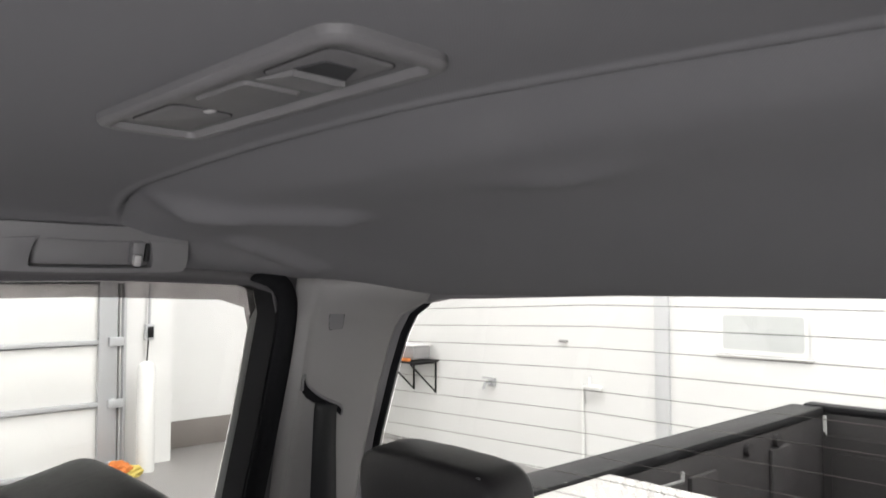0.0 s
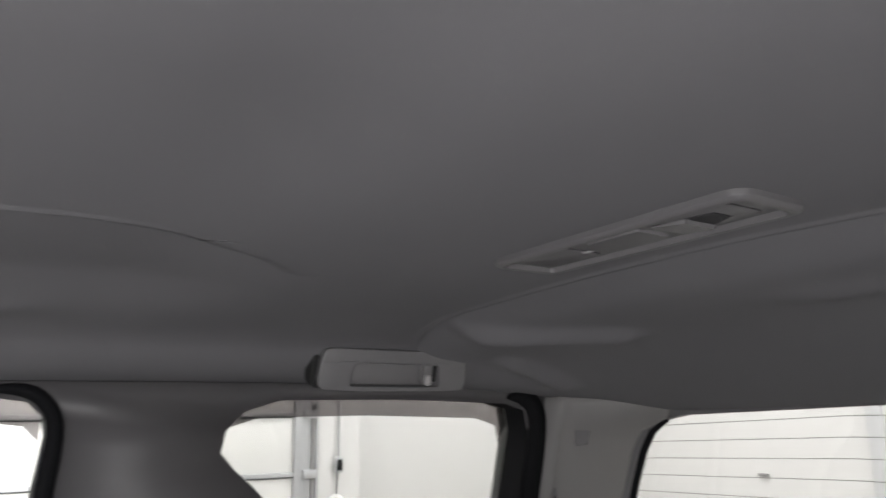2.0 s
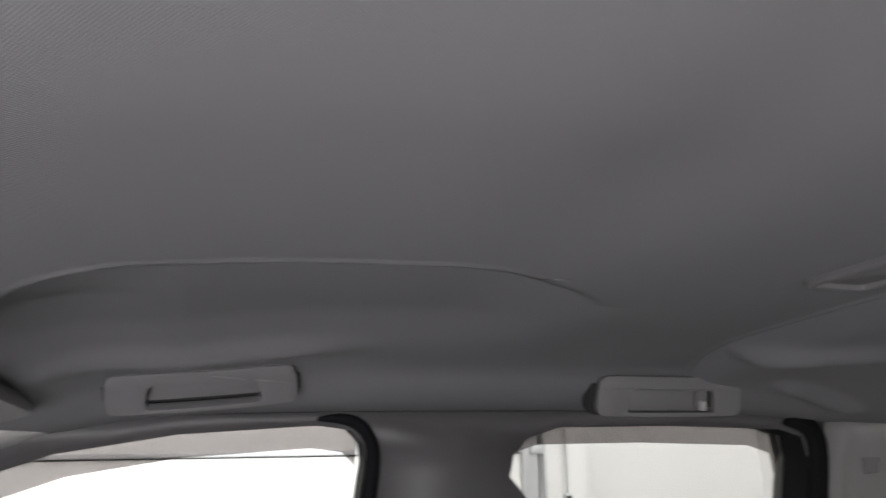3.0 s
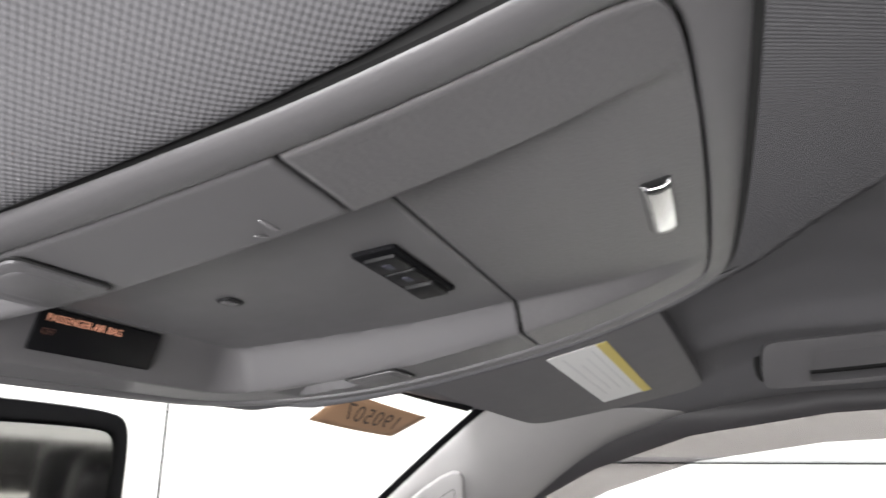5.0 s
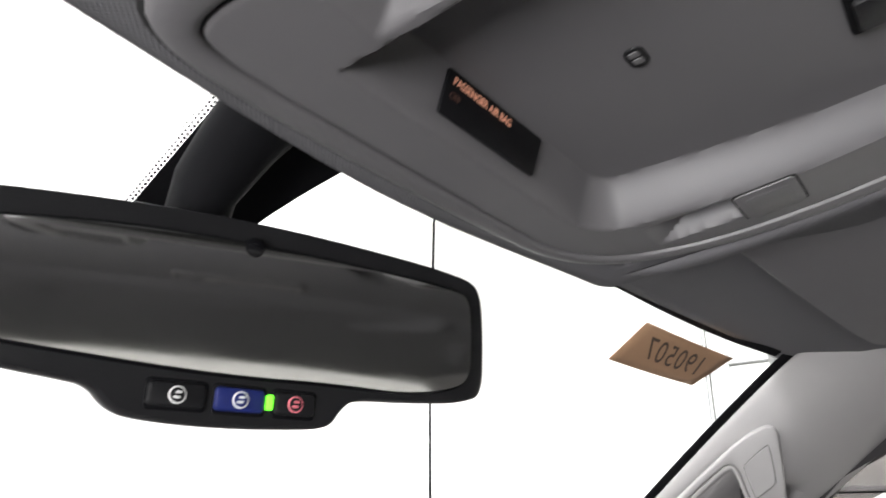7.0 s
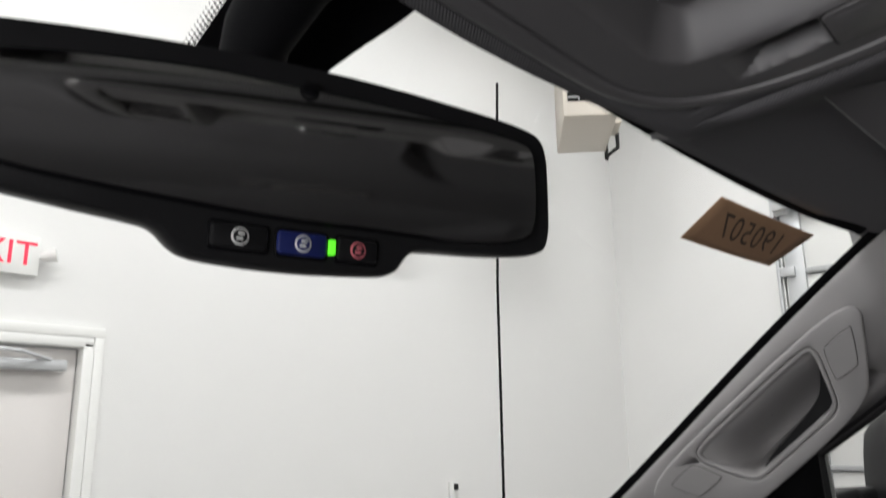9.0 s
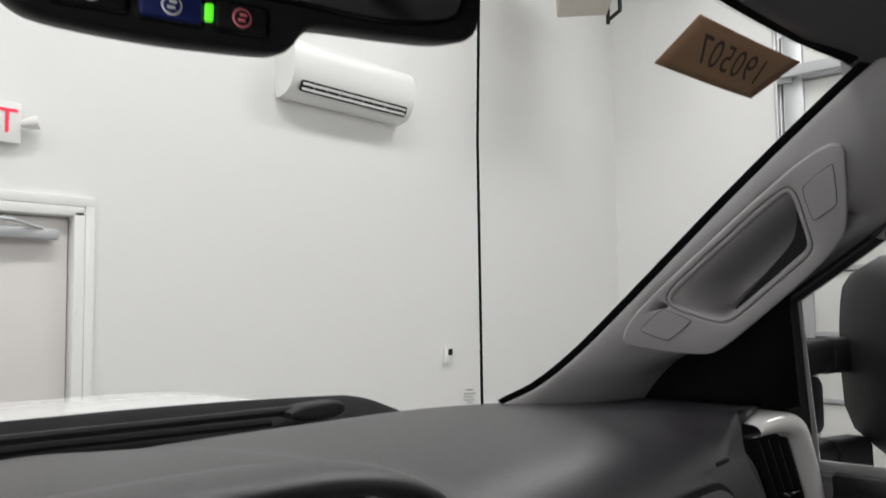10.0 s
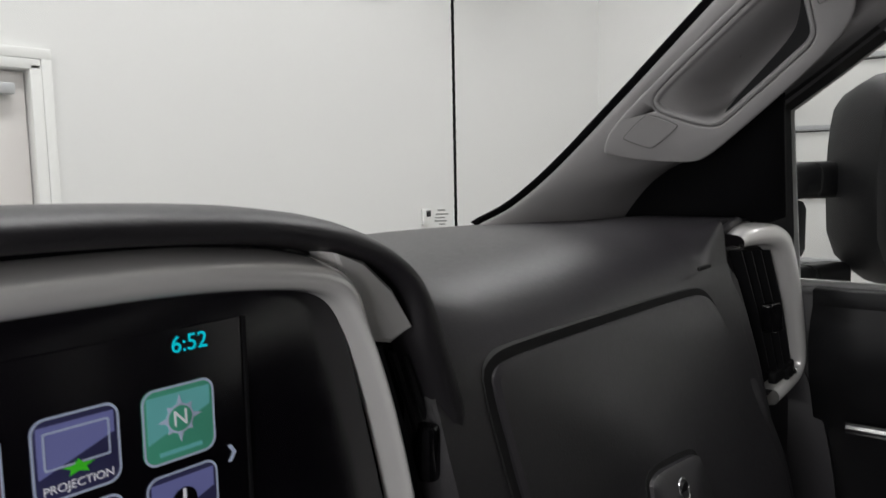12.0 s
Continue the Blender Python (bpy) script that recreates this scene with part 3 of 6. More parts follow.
OUTER = [(0.47, 0.75), (0.47, 1.47), (0.32, 1.60), (0.14, 1.74), (0.03, 1.835), (-0.10, 1.852), (-0.35, 1.862), (-0.60, 1.865), (-0.90, 1.865), (-1.25, 1.862), (-1.36, 1.85), (-1.375, 0.75)]


def side_pt(s, d=0.0):
    return lambda y, z: (s * (side_x(z) + d), y, z)


def ring_strip(loop, widths, s, d, name, material, parent, start, end):
    """A band beside part of an opening's edge."""
    seq = chaikin([loop[k % len(loop)] for k in range(start, end + 1)], 2, closed=False)
    out = []
    n = len(seq)
    for k, (y, z) in enumerate(seq):
        a, b = seq[max(0, k - 1)], seq[min(n - 1, k + 1)]
        dy, dz = b[0] - a[0], b[1] - a[1]
        l = math.hypot(dy, dz)
        w = (widths[0] + (widths[1] - widths[0]) * k / (n - 1)) * sm(0.25 + 2.6 * k / (n - 1))
        out.append((y + dz / l * w, z - dy / l * w))
    bm = bmesh.new()
    fl = side_pt(s, d)
    loft([[fl(*p) for p in seq], [fl(*p) for p in out]], closed=False, caps=False, bm=bm)
    return solid(part(name, bm, material, parent), 0.012, 0.0)


def chain(loop, start, end):
    return [loop[k % len(loop)] for k in range(start, end + 1)]


for s, nm in ((1, "east"), (-1, "west")):
    side = thing("wall_cab_" + nm, "grey plastic cab side with door frames and pillars", "cab side", kind="structure")
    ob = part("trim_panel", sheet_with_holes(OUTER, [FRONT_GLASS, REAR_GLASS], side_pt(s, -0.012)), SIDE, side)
    solid(ob, 0.03, -1.0 if s > 0 else 1.0)
    solid(part("outer_skin", sheet_with_holes(OUTER, [FRONT_GLASS, REAR_GLASS], side_pt(s, 0.045)), TRUCKWHITE, side), 0.004, 0.0)
    for loop in (FRONT_GLASS, REAR_GLASS):
        pane = part("pane", sheet_with_holes(loop, [], side_pt(s, 0.018)), DOORGLASS if loop is FRONT_GLASS else PRIVACY, side, "clear door window glass" if loop is FRONT_GLASS else "tinted door window glass")
    for loop in () if s < 0 else (FRONT_GLASS, REAR_GLASS):
        gm = bmesh.new()
        lp = chain(inset(loop, 0.002), 7 if loop is FRONT_GLASS else 8, 13)
        loft([[side_pt(s, d_)(y, z) for y, z in lp] for d_ in (-0.044, -0.02, 0.019)], closed=False, caps=False, bm=gm)
        if loop is FRONT_GLASS:
            loft([[side_pt(s, d_)(y, z) for y, z in inset(loop, 0.003)[0:4]] for d_ in (-0.060, -0.02, 0.019)], closed=False, caps=False, bm=gm)
        part("glass_run", gm, RUBBER, side, "black rubber channel round the glass")
    # black rubber along the rear edge of each opening
    for loop, a, b, w0, w1 in () if s < 0 else ((FRONT_GLASS, 8, 13, 0.014, 0.022), (REAR_GLASS, 9, 13, 0.026, 0.036)):
        ring_strip(loop, (w0, w1), s, -0.046, "door_seal", RUBBER, side, a, b)
    if s > 0:
        ring_strip(FRONT_GLASS, (0.010, 0.010), s, -0.02, "door_seal", RUBBER, side, 4, 9)
        ring_strip(REAR_GLASS, (0.010, 0.010), s, -0.02, "door_seal", RUBBER, side, 6, 10)
    # door cards below the glass
    card = part("door_card", grid(lambda y, z: (s * (side_x(z) - 0.035 - 0.03 * sm((1.40 - z) / 0.05) + 0.02 * sm((1.33 - z) / 0.1)), y, z), fine(-1.30, 0.115, 0.05), fine(0.75, 1.412, 0.02)), BLACK, side)
    solid(card, 0.02, 0.0)
    # rain guards outside the glass
    for loop, a, b, w in ((FRONT_GLASS, 3, 10, 0.036), (REAR_GLASS, 6, 11, 0.030)) if s > 0 else ():
        seq = chain(loop, a, b)
        gm = bmesh.new()
        up_, dn = side_pt(s, 0.03), side_pt(s, 0.045)
        loft([[up_(y, z + 0.01) for y, z in seq], [dn(y, z - 0.5 * w + 0.002) for y, z in seq], [dn(y, z - w) for y, z in seq]], closed=False, caps=False, bm=gm)
        g = part("rain_guard", gm, SMOKE, side, "smoked acrylic rain guard")
        g.visible_shadow = False

# rear wall of the cab with its window
RY = -1.545
REAR_OUT = [(-0.80, 0.75), (0.80, 0.75), (0.80, 1.40), (0.775, 1.60), (0.72, 1.79), (0.60, 1.835), (0.0, 1.85), (-0.60, 1.835), (-0.72, 1.79), (-0.775, 1.60), (-0.80, 1.40)]
RW = [(0.785, 1.40), (0.767, 1.488), (0.740, 1.579), (0.698, 1.691), (0.672, 1.749), (0.648, 1.782), (0.615, 1.800), (0.57, 1.807), (0.24, 1.816), (0.0, 1.819)]
RW = RW + [(-x, z) for x, z in RW[-2::-1]]
rear = thing("wall_cab_south", "grey rear cab wall with heated rear window", "cab wall", kind="structure")
solid(part("trim_panel", sheet_with_holes(REAR_OUT, [RW], lambda x, z: (x, RY, z)), GREY, rear), 0.03, 0.0)
pane = part("pane", sheet_with_holes(inset(RW, -0.004), [], lambda x, z: (x, RY - 0.02, z)), PRIVACY, rear, "rear window with heating wires")
WIRE = mat("brown_heating_wire", (0.16, 0.145, 0.135), 0.6, vary=0.1)
for k in range(13):
    z0 = 1.800 - 0.0285 * k
    w = 0.02 + spl(z0, [z for _, z in RW[:10]], [x for x, _ in RW[:10]])
    part("heating_wire", tube([(-w, RY - 0.022, z0 - 0.010), (-0.3, RY - 0.022, z0 + 0.003), (0.0, RY - 0.022, z0 + 0.004), (0.3, RY - 0.022, z0 + 0.003), (w, RY - 0.022, z0 - 0.010)], 0.0005, 5), WIRE, rear)
seq = RW[0:7]
bm = bmesh.new()
loft([[(x + 0.002, RY + 0.004, z + 0.001) for x, z in seq], [(x - 0.004, RY - 0.006, z - 0.002) for x, z in seq]], closed=False, caps=False, bm=bm)
solid(part("window_seal", bm, RUBBER, rear), 0.006, 0.0)

# rear corner pillars: skin from the side opening round to the rear window
for s in (1, -1):
    cp = thing("pillar_rear", "pale grey moulded rear corner pillar trim", "pillar trim", kind="structure")
    def corner(u, z, s=s):
        xa, ya = side_x(z) - 0.035, -1.366
        xb, yb = spl(z, [q for _, q in RW[:8]][::-1], [q for q, _ in RW[:8]][::-1]) + 0.004, RY + 0.02
        bulge = math.sin(math.pi * u)
        x = xa + (xb - xa) * u - 0.010 * bulge
        y = ya + (yb - ya) * u + 0.012 * bulge
        ridge = 0.014 * math.exp(-((u - 0.10) / 0.09) ** 2)
        return (s * (x - ridge), y, z)
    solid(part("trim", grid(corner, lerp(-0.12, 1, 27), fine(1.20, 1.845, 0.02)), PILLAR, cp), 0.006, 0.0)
    if s > 0:
        def on_corner(u, z, d):
            """A point d inside the cab from the pillar skin."""
            p, a, b = (Vector(corner(*q)) for q in ((u, z), (u + 0.01, z), (u, z + 0.01)))
            n = (a - p).cross(b - p).normalized()
            d += 0.0032
            return tuple(p + n * (d if n.x < 0 else -d))
        def skin_plate(outline, d0, d1):
            return loft([[on_corner(u, z, d0) for u, z in outline], [on_corner(u, z, d1) for u, z in outline]])
        cover = [(0.355, 1.7875), (0.47, 1.7875), (0.485, 1.784), (0.505, 1.766), (0.50, 1.762), (0.39, 1.760), (0.375, 1.763), (0.345, 1.784)]
        mid = (0.425, 1.774)
        part("cover_groove", skin_plate(cover, -0.002, 0.0005), SEAM, cp)
        part("cover", skin_plate([(mid[0] + (u - mid[0]) * 0.95, mid[1] + (z - mid[1]) * 0.95) for u, z in cover], -0.002, 0.0010), GREY, cp)
        # belt slot, its lip and the strap
        lip_line = chaikin([(0.150, 1.664), (0.140, 1.680), (0.165, 1.690), (0.205, 1.684), (0.29, 1.667), (0.44, 1.650), (0.62, 1.637), (0.675, 1.629), (0.670, 1.617)], 2, closed=False)
        slot = lip_line + chaikin([(0.66, 1.617), (0.60, 1.626), (0.40, 1.638), (0.29, 1.648), (0.17, 1.662)], 1, closed=False)
        part("belt_slot", skin_plate(slot, -0.002, 0.0012), RUBBER, cp)
        part("slot_lip", tube([on_corner(u, z, 0.0018) for u, z in lip_line], 0.0024, 8), GREY, cp)
        belt = thing("seat_belt", "black woven seat belt strap", "seat belt")
        bm = loft([[on_corner(u0, z, d), on_corner((u0 + u1) / 2, z - 0.002, d), on_corner(u1, z - 0.004, d)] for u0, u1, z, d in ((0.375, 0.61, 1.642, 0.002), (0.37, 0.60, 1.630, 0.005), (0.40, 0.64, 1.57, 0.012), (0.44, 0.70, 1.50, 0.016), (0.50, 0.78, 1.36, 0.018))], closed=False, caps=False)
        solid(part("strap", bm, BLACK, belt), 0.0015, 0.0)

# windshield: bowed sheet from the base to the header
def ws_base(x):
    return spl(abs(x), [0, 0.3, 0.5, 0.6, 0.664, 0.70], [0.70, 0.68, 0.61, 0.55, 0.475, 0.43])


def ws_top(x):
    return spl(abs(x), [0, 0.2, 0.42, 0.54, 0.63, 0.70], [0.050, 0.046, 0.030, 0.010, -0.015, -0.03])


def ws_pt(x, t):
    """t from 0 at the base to 1 at the header."""
    w = x * (1 + 0.03 * (1 - t))
    yb, yt, zb, zt = ws_base(x), ws_top(x), 1.465, 1.900 - 0.03 * (x / 0.6) ** 2
    y = yb + (yt - yb) * t
    z = zb + (zt - zb) * t + 0.016 * math.sin(math.pi * t)
    return (w, y, z)


ws = thing("window_windshield", "clear windshield with black printed border", "windshield", kind="structure")
pane = part("pane", grid(ws_pt, fine(-0.68, 0.68, 0.04), lerp(-0.08, 1.05, 20)), CLEAR, ws)
pane.visible_shadow = False
def ws_in(x, t, d=0.003):
    a, b, c = Vector(ws_pt(x, t)), Vector(ws_pt(x + 0.01, t)), Vector(ws_pt(x, t + 0.01))
    n = (b - a).cross(c - a).normalized()
    return tuple(a + n * (d if n.z < 0 else -d))
BT = 0.908
part("printed_border", grid(lambda x, t: ws_in(x, t), fine(-0.62, 0.62, 0.02), lerp(BT, 1.0, 6)), RUBBER, ws)
dots = bmesh.new()
for k in range(330):
    x = -0.62 + 1.24 * k / 329
    for row, (tt, rr) in enumerate(((BT + 0.010, 0.0016), (BT + 0.006, 0.0014), (BT + 0.002, 0.0011), (BT - 0.002, 0.0007))):
        c = Vector(ws_in(x, tt))
        a = (Vector(ws_in(x + 0.01, tt)) - c).normalized()
        b = (Vector(ws_in(x, tt + 0.01)) - c).normalized()
        dots.faces.new([dots.verts.new(c + rr * (math.cos(j * math.pi / 3) * a + math.sin(j * math.pi / 3) * b)) for j in range(6)])
tagged(part("printed_dots", dots, RUBBER, ws, smooth=False), kind="stuff")

# front pillars
AEDGE = [(0.640, 0.475, 1.47), (0.664, 0.470, 1.484), (0.666, 0.422, 1.510), (0.658, 0.358, 1.555), (0.652, 0.278, 1.623), (0.645, 0.147, 1.739), (0.632, 0.03, 1.832), (0.61, -0.03, 1.862)]
AREAR = [(0.83, 0.36, 1.42), (0.83, 0.33, 1.48), (0.815, 0.27, 1.555), (0.805, 0.20, 1.592), (0.795, 0.14, 1.628), (0.775, 0.03, 1.70), (0.745, -0.10, 1.795), (0.72, -0.22, 1.842)]
def glide(pts, n=6):
    """Points along a smooth line through pts."""
    out = []
    for k in range(len(pts) - 1):
        a, b, c, d = (Vector(pts[min(len(pts) - 1, max(0, k + j))]) for j in (-1, 0, 1, 2))
        for f in [i / n for i in range(n)]:
            out.append(0.5 * (2 * b + (c - a) * f + (2 * a - 5 * b + 4 * c - d) * f * f + (3 * b - a - 3 * c + d) * f ** 3))
    return out + [Vector(pts[-1])]
AEDGE = [(x + 0.0055 * w, y - 0.0015 * w, z - 0.003 * w) for (x, y, z), w in zip(AEDGE, (0, 0.2, 0.7, 1, 1, 1, 1, 1))]
EDGE_, REAR_ = glide(AEDGE), glide(AREAR)
GRIP = axes((0.678, 0.178, 1.655), (-0.02, -0.245, 0.195), (-0.30, 0.5, 0.62))
GRIP_IN = GRIP.inverted()
for s in (1, -1):
    pil = thing("pillar_front", "pale grey moulded windshield pillar trim", "pillar trim", kind="structure")
    rows = []
    for e, r in zip(EDGE_, REAR_):
        row = []
        for u in lerp(0, 1, 30):
            p = e.lerp(r, u)
            b = math.sin(math.pi * min(1, u * 1.0)) ** 0.8
            p += Vector((-0.030, -0.022, -0.012)) * b
            q = GRIP_IN @ p
            if s > 0:  # room for the grip's hollow
                q.z -= 0.10 * sm((q.x + 0.098) / 0.02) * sm((0.118 - q.x) / 0.02) * sm((0.030 - q.y) / 0.018) * sm((q.y + 0.060) / 0.016)
                p = GRIP @ q
            row.append((s * p.x, p.y, p.z))
        rows.append(row)
    bm = loft(rows, closed=False, caps=False)
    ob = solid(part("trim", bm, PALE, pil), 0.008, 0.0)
    sub = ob.modifiers.new("round", "SUBSURF")
    sub.levels = sub.render_levels = 1
    band_ = bmesh.new()
    loft([[(s * (p.x + dx), p.y + dy, p.z + dz) for p in EDGE_[5:]] for dx, dy, dz in ((0.012, 0.002, -0.002), (-0.0035, 0.005, 0.006))], closed=False, caps=False, bm=band_)
    solid(part("glass_edge", band_, RUBBER, pil, "black printed glass edge"), 0.001, 0.0)
    sailp = [(0.46, 1.40), (0.46, 1.47), (0.335, 1.485), (0.27, 1.56), (0.20, 1.60), (0.134, 1.645), (0.137, 1.495), (0.200, 1.472), (0.200, 1.41)]
    solid(part("sail_panel", sheet_with_holes(sailp, [], side_pt(s, -0.055)), RUBBER, pil, "black mirror corner panel"), 0.01, 0.0)


# ---- overhead console ----
CX = 0.0175


def zc(y):
    """Lower face of the console along its length."""
    return spl(y, [-0.28, -0.24, -0.20, -0.15, -0.06, 0.05], [1.877, 1.862, 1.846, 1.831, 1.8125, 1.7995])


def ramp(t):
    """Straight slope with short rounded ends."""
    t = min(1.0, max(0.0, t))
    return 0.65 * t + 0.35 * t * t * (3 - 2 * t)


def pocket(x, y):
    """How far the face is hollowed upwards between the ridges."""
    d = spl(y, [-0.240, -0.20, -0.15, -0.10, -0.06, 0.0], [0.0, 0.0066, 0.0136, 0.0178, 0.0205, 0.0212])
    xr = spl(y, [-0.235, -0.15, -0.10, -0.06, -0.03, 0.01], [0.113, 0.1125, 0.1135, 0.1105, 0.106, 0.101])
    a, b, c = (x + 0.0765) * 13 / 8.5, xr - x, (0.0055 - y) * 1.35
    r = 0.024
    bc = r - math.hypot(r - b, r - c) if b < r and c < r else min(b, c)
    return d * ramp(min(a, bc) / 0.0130)


def scoop(x, y, x0, x1, y0, y1):
    """A lamp hollow that deepens rearwards and ends in a wall."""
    if not (x0 < x < x1 and y0 < y < y1):
        return 0.0
    inner, outer = (x1 - x, x - x0) if x1 < 0 else (x - x0, x1 - x)
    side = ramp(min(inner / 0.014, outer / 0.006))
    return 0.0175 * min(side, ramp((y1 - y) / 0.026), ramp((y - y0) / 0.004))


def console_face(x, y):
    d = pocket(x, y) + scoop(x, y, -0.1165, -0.0805, -0.0535, -0.012) + scoop(x, y, 0.111, 0.1365, -0.057, -0.015)
    return (x, y, zc(y) + d)


con = thing("overhead_console", "grey moulded overhead console with lamps and switches", "console")
OUT = chaikin([(-0.1275, -0.205), (-0.131, -0.06), (-0.135, 0.0), (-0.134, 0.026), (-0.108, 0.0375), (-0.037, 0.0395), (0.05, 0.0385), (0.105, 0.0355), (0.138, 0.020), (0.154, -0.005), (0.165, -0.0435), (0.168, -0.115),
               (0.1675, -0.18), (0.166, -0.236), (0.152, -0.2495), (0.10, -0.2515), (0.02, -0.2522), (-0.075, -0.2515), (-0.116, -0.2500), (-0.1262, -0.2400)], 3)
GRV = chaikin([(-0.1125, -0.205), (-0.1150, -0.15), (-0.1155, -0.077), (-0.1165, -0.01), (-0.119, 0.020), (-0.106, 0.0275), (-0.055, 0.0285), (0.0585, 0.0285), (0.104, 0.0265), (0.132, 0.013), (0.147, -0.012), (0.1545, -0.046), (0.156, -0.115),
               (0.151, -0.17), (0.147, -0.232), (0.134, -0.2395), (0.08, -0.2410), (0.0, -0.2405), (-0.06, -0.2385), (-0.102, -0.2355), (-0.111, -0.226)], 3)


def polar(loop, n=200):
    """The loop's points on rays at even angles round the console's middle."""
    res = []
    for k in range(n):
        a = 2 * math.pi * k / n
        dx, dy = math.cos(a) * 0.142, math.sin(a) * 0.145
        for (x0, y0), (x1, y1) in zip(loop, loop[1:] + loop[:1]):
            ex, ey, px, py = x1 - x0, y1 - y0, x0 - CX, y0 + 0.105
            det = dx * ey - dy * ex
            if abs(det) > 1e-12:
                s, u = (px * ey - py * ex) / det, (px * dy - py * dx) / det
                if s > 0 and -1e-9 <= u <= 1 + 1e-9:
                    res.append((CX + s * dx, -0.105 + s * dy))
                    break
    return res


PO, PG = polar(OUT), polar(GRV)
def bez(f, dz):
    return [(x0 + (x1 - x0) * f, y0 + (y1 - y0) * f, zc(y0 + (y1 - y0) * f) + dz) for (x0, y0), (x1, y1) in zip(PO, PG)]
part("groove_filler", loft([bez(0.92, 0.0075), bez(1.15, 0.0075)], caps=False), SEAM, con)
part("bezel", loft([bez(0.0, 0.016), bez(0.0, 0.0020), bez(0.025, 0.0006), bez(0.07, -0.0004), bez(0.20, -0.0012), bez(0.45, -0.0018), bez(0.80, -0.0014), bez(0.93, -0.0008), bez(0.985, 0.0002), bez(1.0, 0.0016), bez(1.0, 0.012)], caps=False), GREY, con)
# dark ring laid round the bezel as the shade in its gap
def rim_gap_shade(f, dz):
    """Along the fabric just outside the bezel."""
    pts = []
    for (x0, y0), (x1, y1) in zip(PO, PG):
        l = math.hypot(x1 - x0, y1 - y0)
        x, y = x0 - (x1 - x0) / l * f, y0 - (y1 - y0) / l * f
        pts.append((x, y, zc(y) + dz))
    return pts
part("rim_gap_shade", loft([rim_gap_shade(-0.001, 0.0005), rim_gap_shade(0.0012, 0.0008), rim_gap_shade(0.0034, 0.0030), rim_gap_shade(0.0040, 0.0080)], caps=False), SEAM, con, "dark ring as the shade in the gap between bezel and fabric")
part("backing", grid(lambda x, y: (x, y, zc(y) + 0.030), lerp(-0.11, 0.145, 6), lerp(-0.232, 0.02, 12)), SEAM, con)
SEAMY = -0.1512
inner = inset(GRV, 0.0008)


def span(y):
    """Left and right ends of the inner face at one y."""
    hits = sorted(x0 + (y - y0) * (x1 - x0) / (y1 - y0) for (x0, y0), (x1, y1) in zip(inner, inner[1:] + inner[:1]) if (y0 > y) != (y1 > y))
    return hits[0], hits[-1]


def panel(y0, y1, drop):
    def f(u, y):
        a, b = span(y)
        x_, y_, z_ = console_face(a + (b - a) * u, y)
        e = min(u, 1 - u) * (b - a)
        return (x_, y_, z_ - drop + 0.0007 * max(0.0, 1 - e / 0.0016))
    return grid(f, lerp(0, 1, 190), fine(y0, y1, 0.0015))


ylo, yhi = min(y for _, y in inner), max(y for _, y in inner)
solid(part("front_panel", panel(SEAMY + 0.0011, yhi - 0.0003, 0.0), GREY, con), 0.003, 1.0)
solid(part("bin_door", panel(ylo + 0.0003, SEAMY - 0.0011, 0.0004), GRAIN, con, "grained sunglasses bin door"), 0.003, 1.0)


def seam_fill(u, y):
    a, b = span(y)
    x_, y_, z_ = console_face(a + (b - a) * u, y)
    return (x_, y_, z_ + 0.005)
part("seam_filler", grid(seam_fill, lerp(0, 1, 120), fine(SEAMY - 0.006, SEAMY + 0.006, 0.003)), SEAM, con)


def face_axes(x, y, d=0.0005):
    """A pose on the console's face, looking down out of it: u along +x, v towards the front."""
    p = Vector(console_face(x, y))
    px = Vector(console_face(x + 0.006, y)) - Vector(console_face(x - 0.006, y))
    py = Vector(console_face(x, y + 0.006)) - Vector(console_face(x, y - 0.006))
    m = Matrix.Identity(4)
    u, v = px.normalized(), py.normalized()
    w = -(u.cross(v)).normalized()
    v = w.cross(u) * -1
    for k in range(3):
        m[k][0], m[k][1], m[k][2], m[k][3] = u[k], v[k], w[k], p[k] + w[k] * d
    return m


def console_plate(name, x, y, w, h, r, t, material, parent, d=0.0005, label="", bevel=0.0008):
    return part(name, plate(rrect(w, h, r), t, on(face_axes(x, y, d)), bevel), material, parent, label)


part("map_lamp_lens", tube([(-0.0935, -0.0375, 1.8205), (-0.0895, -0.0395, 1.8208), (-0.0860, -0.0415, 1.8212)], 0.0042, 12), STALK, con, "dark map lamp lens")
console_plate("pull_gap", 0.0188, -0.2237, 0.0515, 0.0105, 0.0014, 0.0004, SEAM, con, bevel=0.0002)
pm = face_axes(0.0188, -0.2237, 0.0)
pull = loft([[on(pm)(u, v, w + 0.0010 * (1 - (u / 0.0245) ** 2)) for u in lerp(-0.0245, 0.0245, 12)] for v, w in ((-0.0044, -0.001), (-0.0044, 0.0012), (-0.0036, 0.0024), (-0.0010, 0.0030), (0.0020, 0.0028), (0.0036, 0.0020), (0.0044, 0.0008), (0.0044, -0.001))], closed=False, caps=False)
solid(part("chrome_pull", pull, CHROME, con, "chrome bin pull"), 0.0012, 0.0)
DIMMARK = mat("dim_switch_print", (0.06, 0.06, 0.085), 0.5, vary=0.02)
DISPLAY = mat("matt_black_display", (0.006, 0.006, 0.007), 0.45, vary=0.05, spec=0.12)
sw = console_plate("switch_module", 0.0195, -0.1280, 0.067, 0.0170, 0.0018, 0.0016, RUBBER, con, label="black switch module")
for x in (0.0005, 0.0195):
    console_plate("rocker", x, -0.1280, 0.0175, 0.0125, 0.0012, 0.0030, BLACK, sw)
    console_plate("mark", x, -0.1280, 0.0064, 0.0026, 0.0004, 0.0033, DIMMARK, sw, bevel=0.0001)
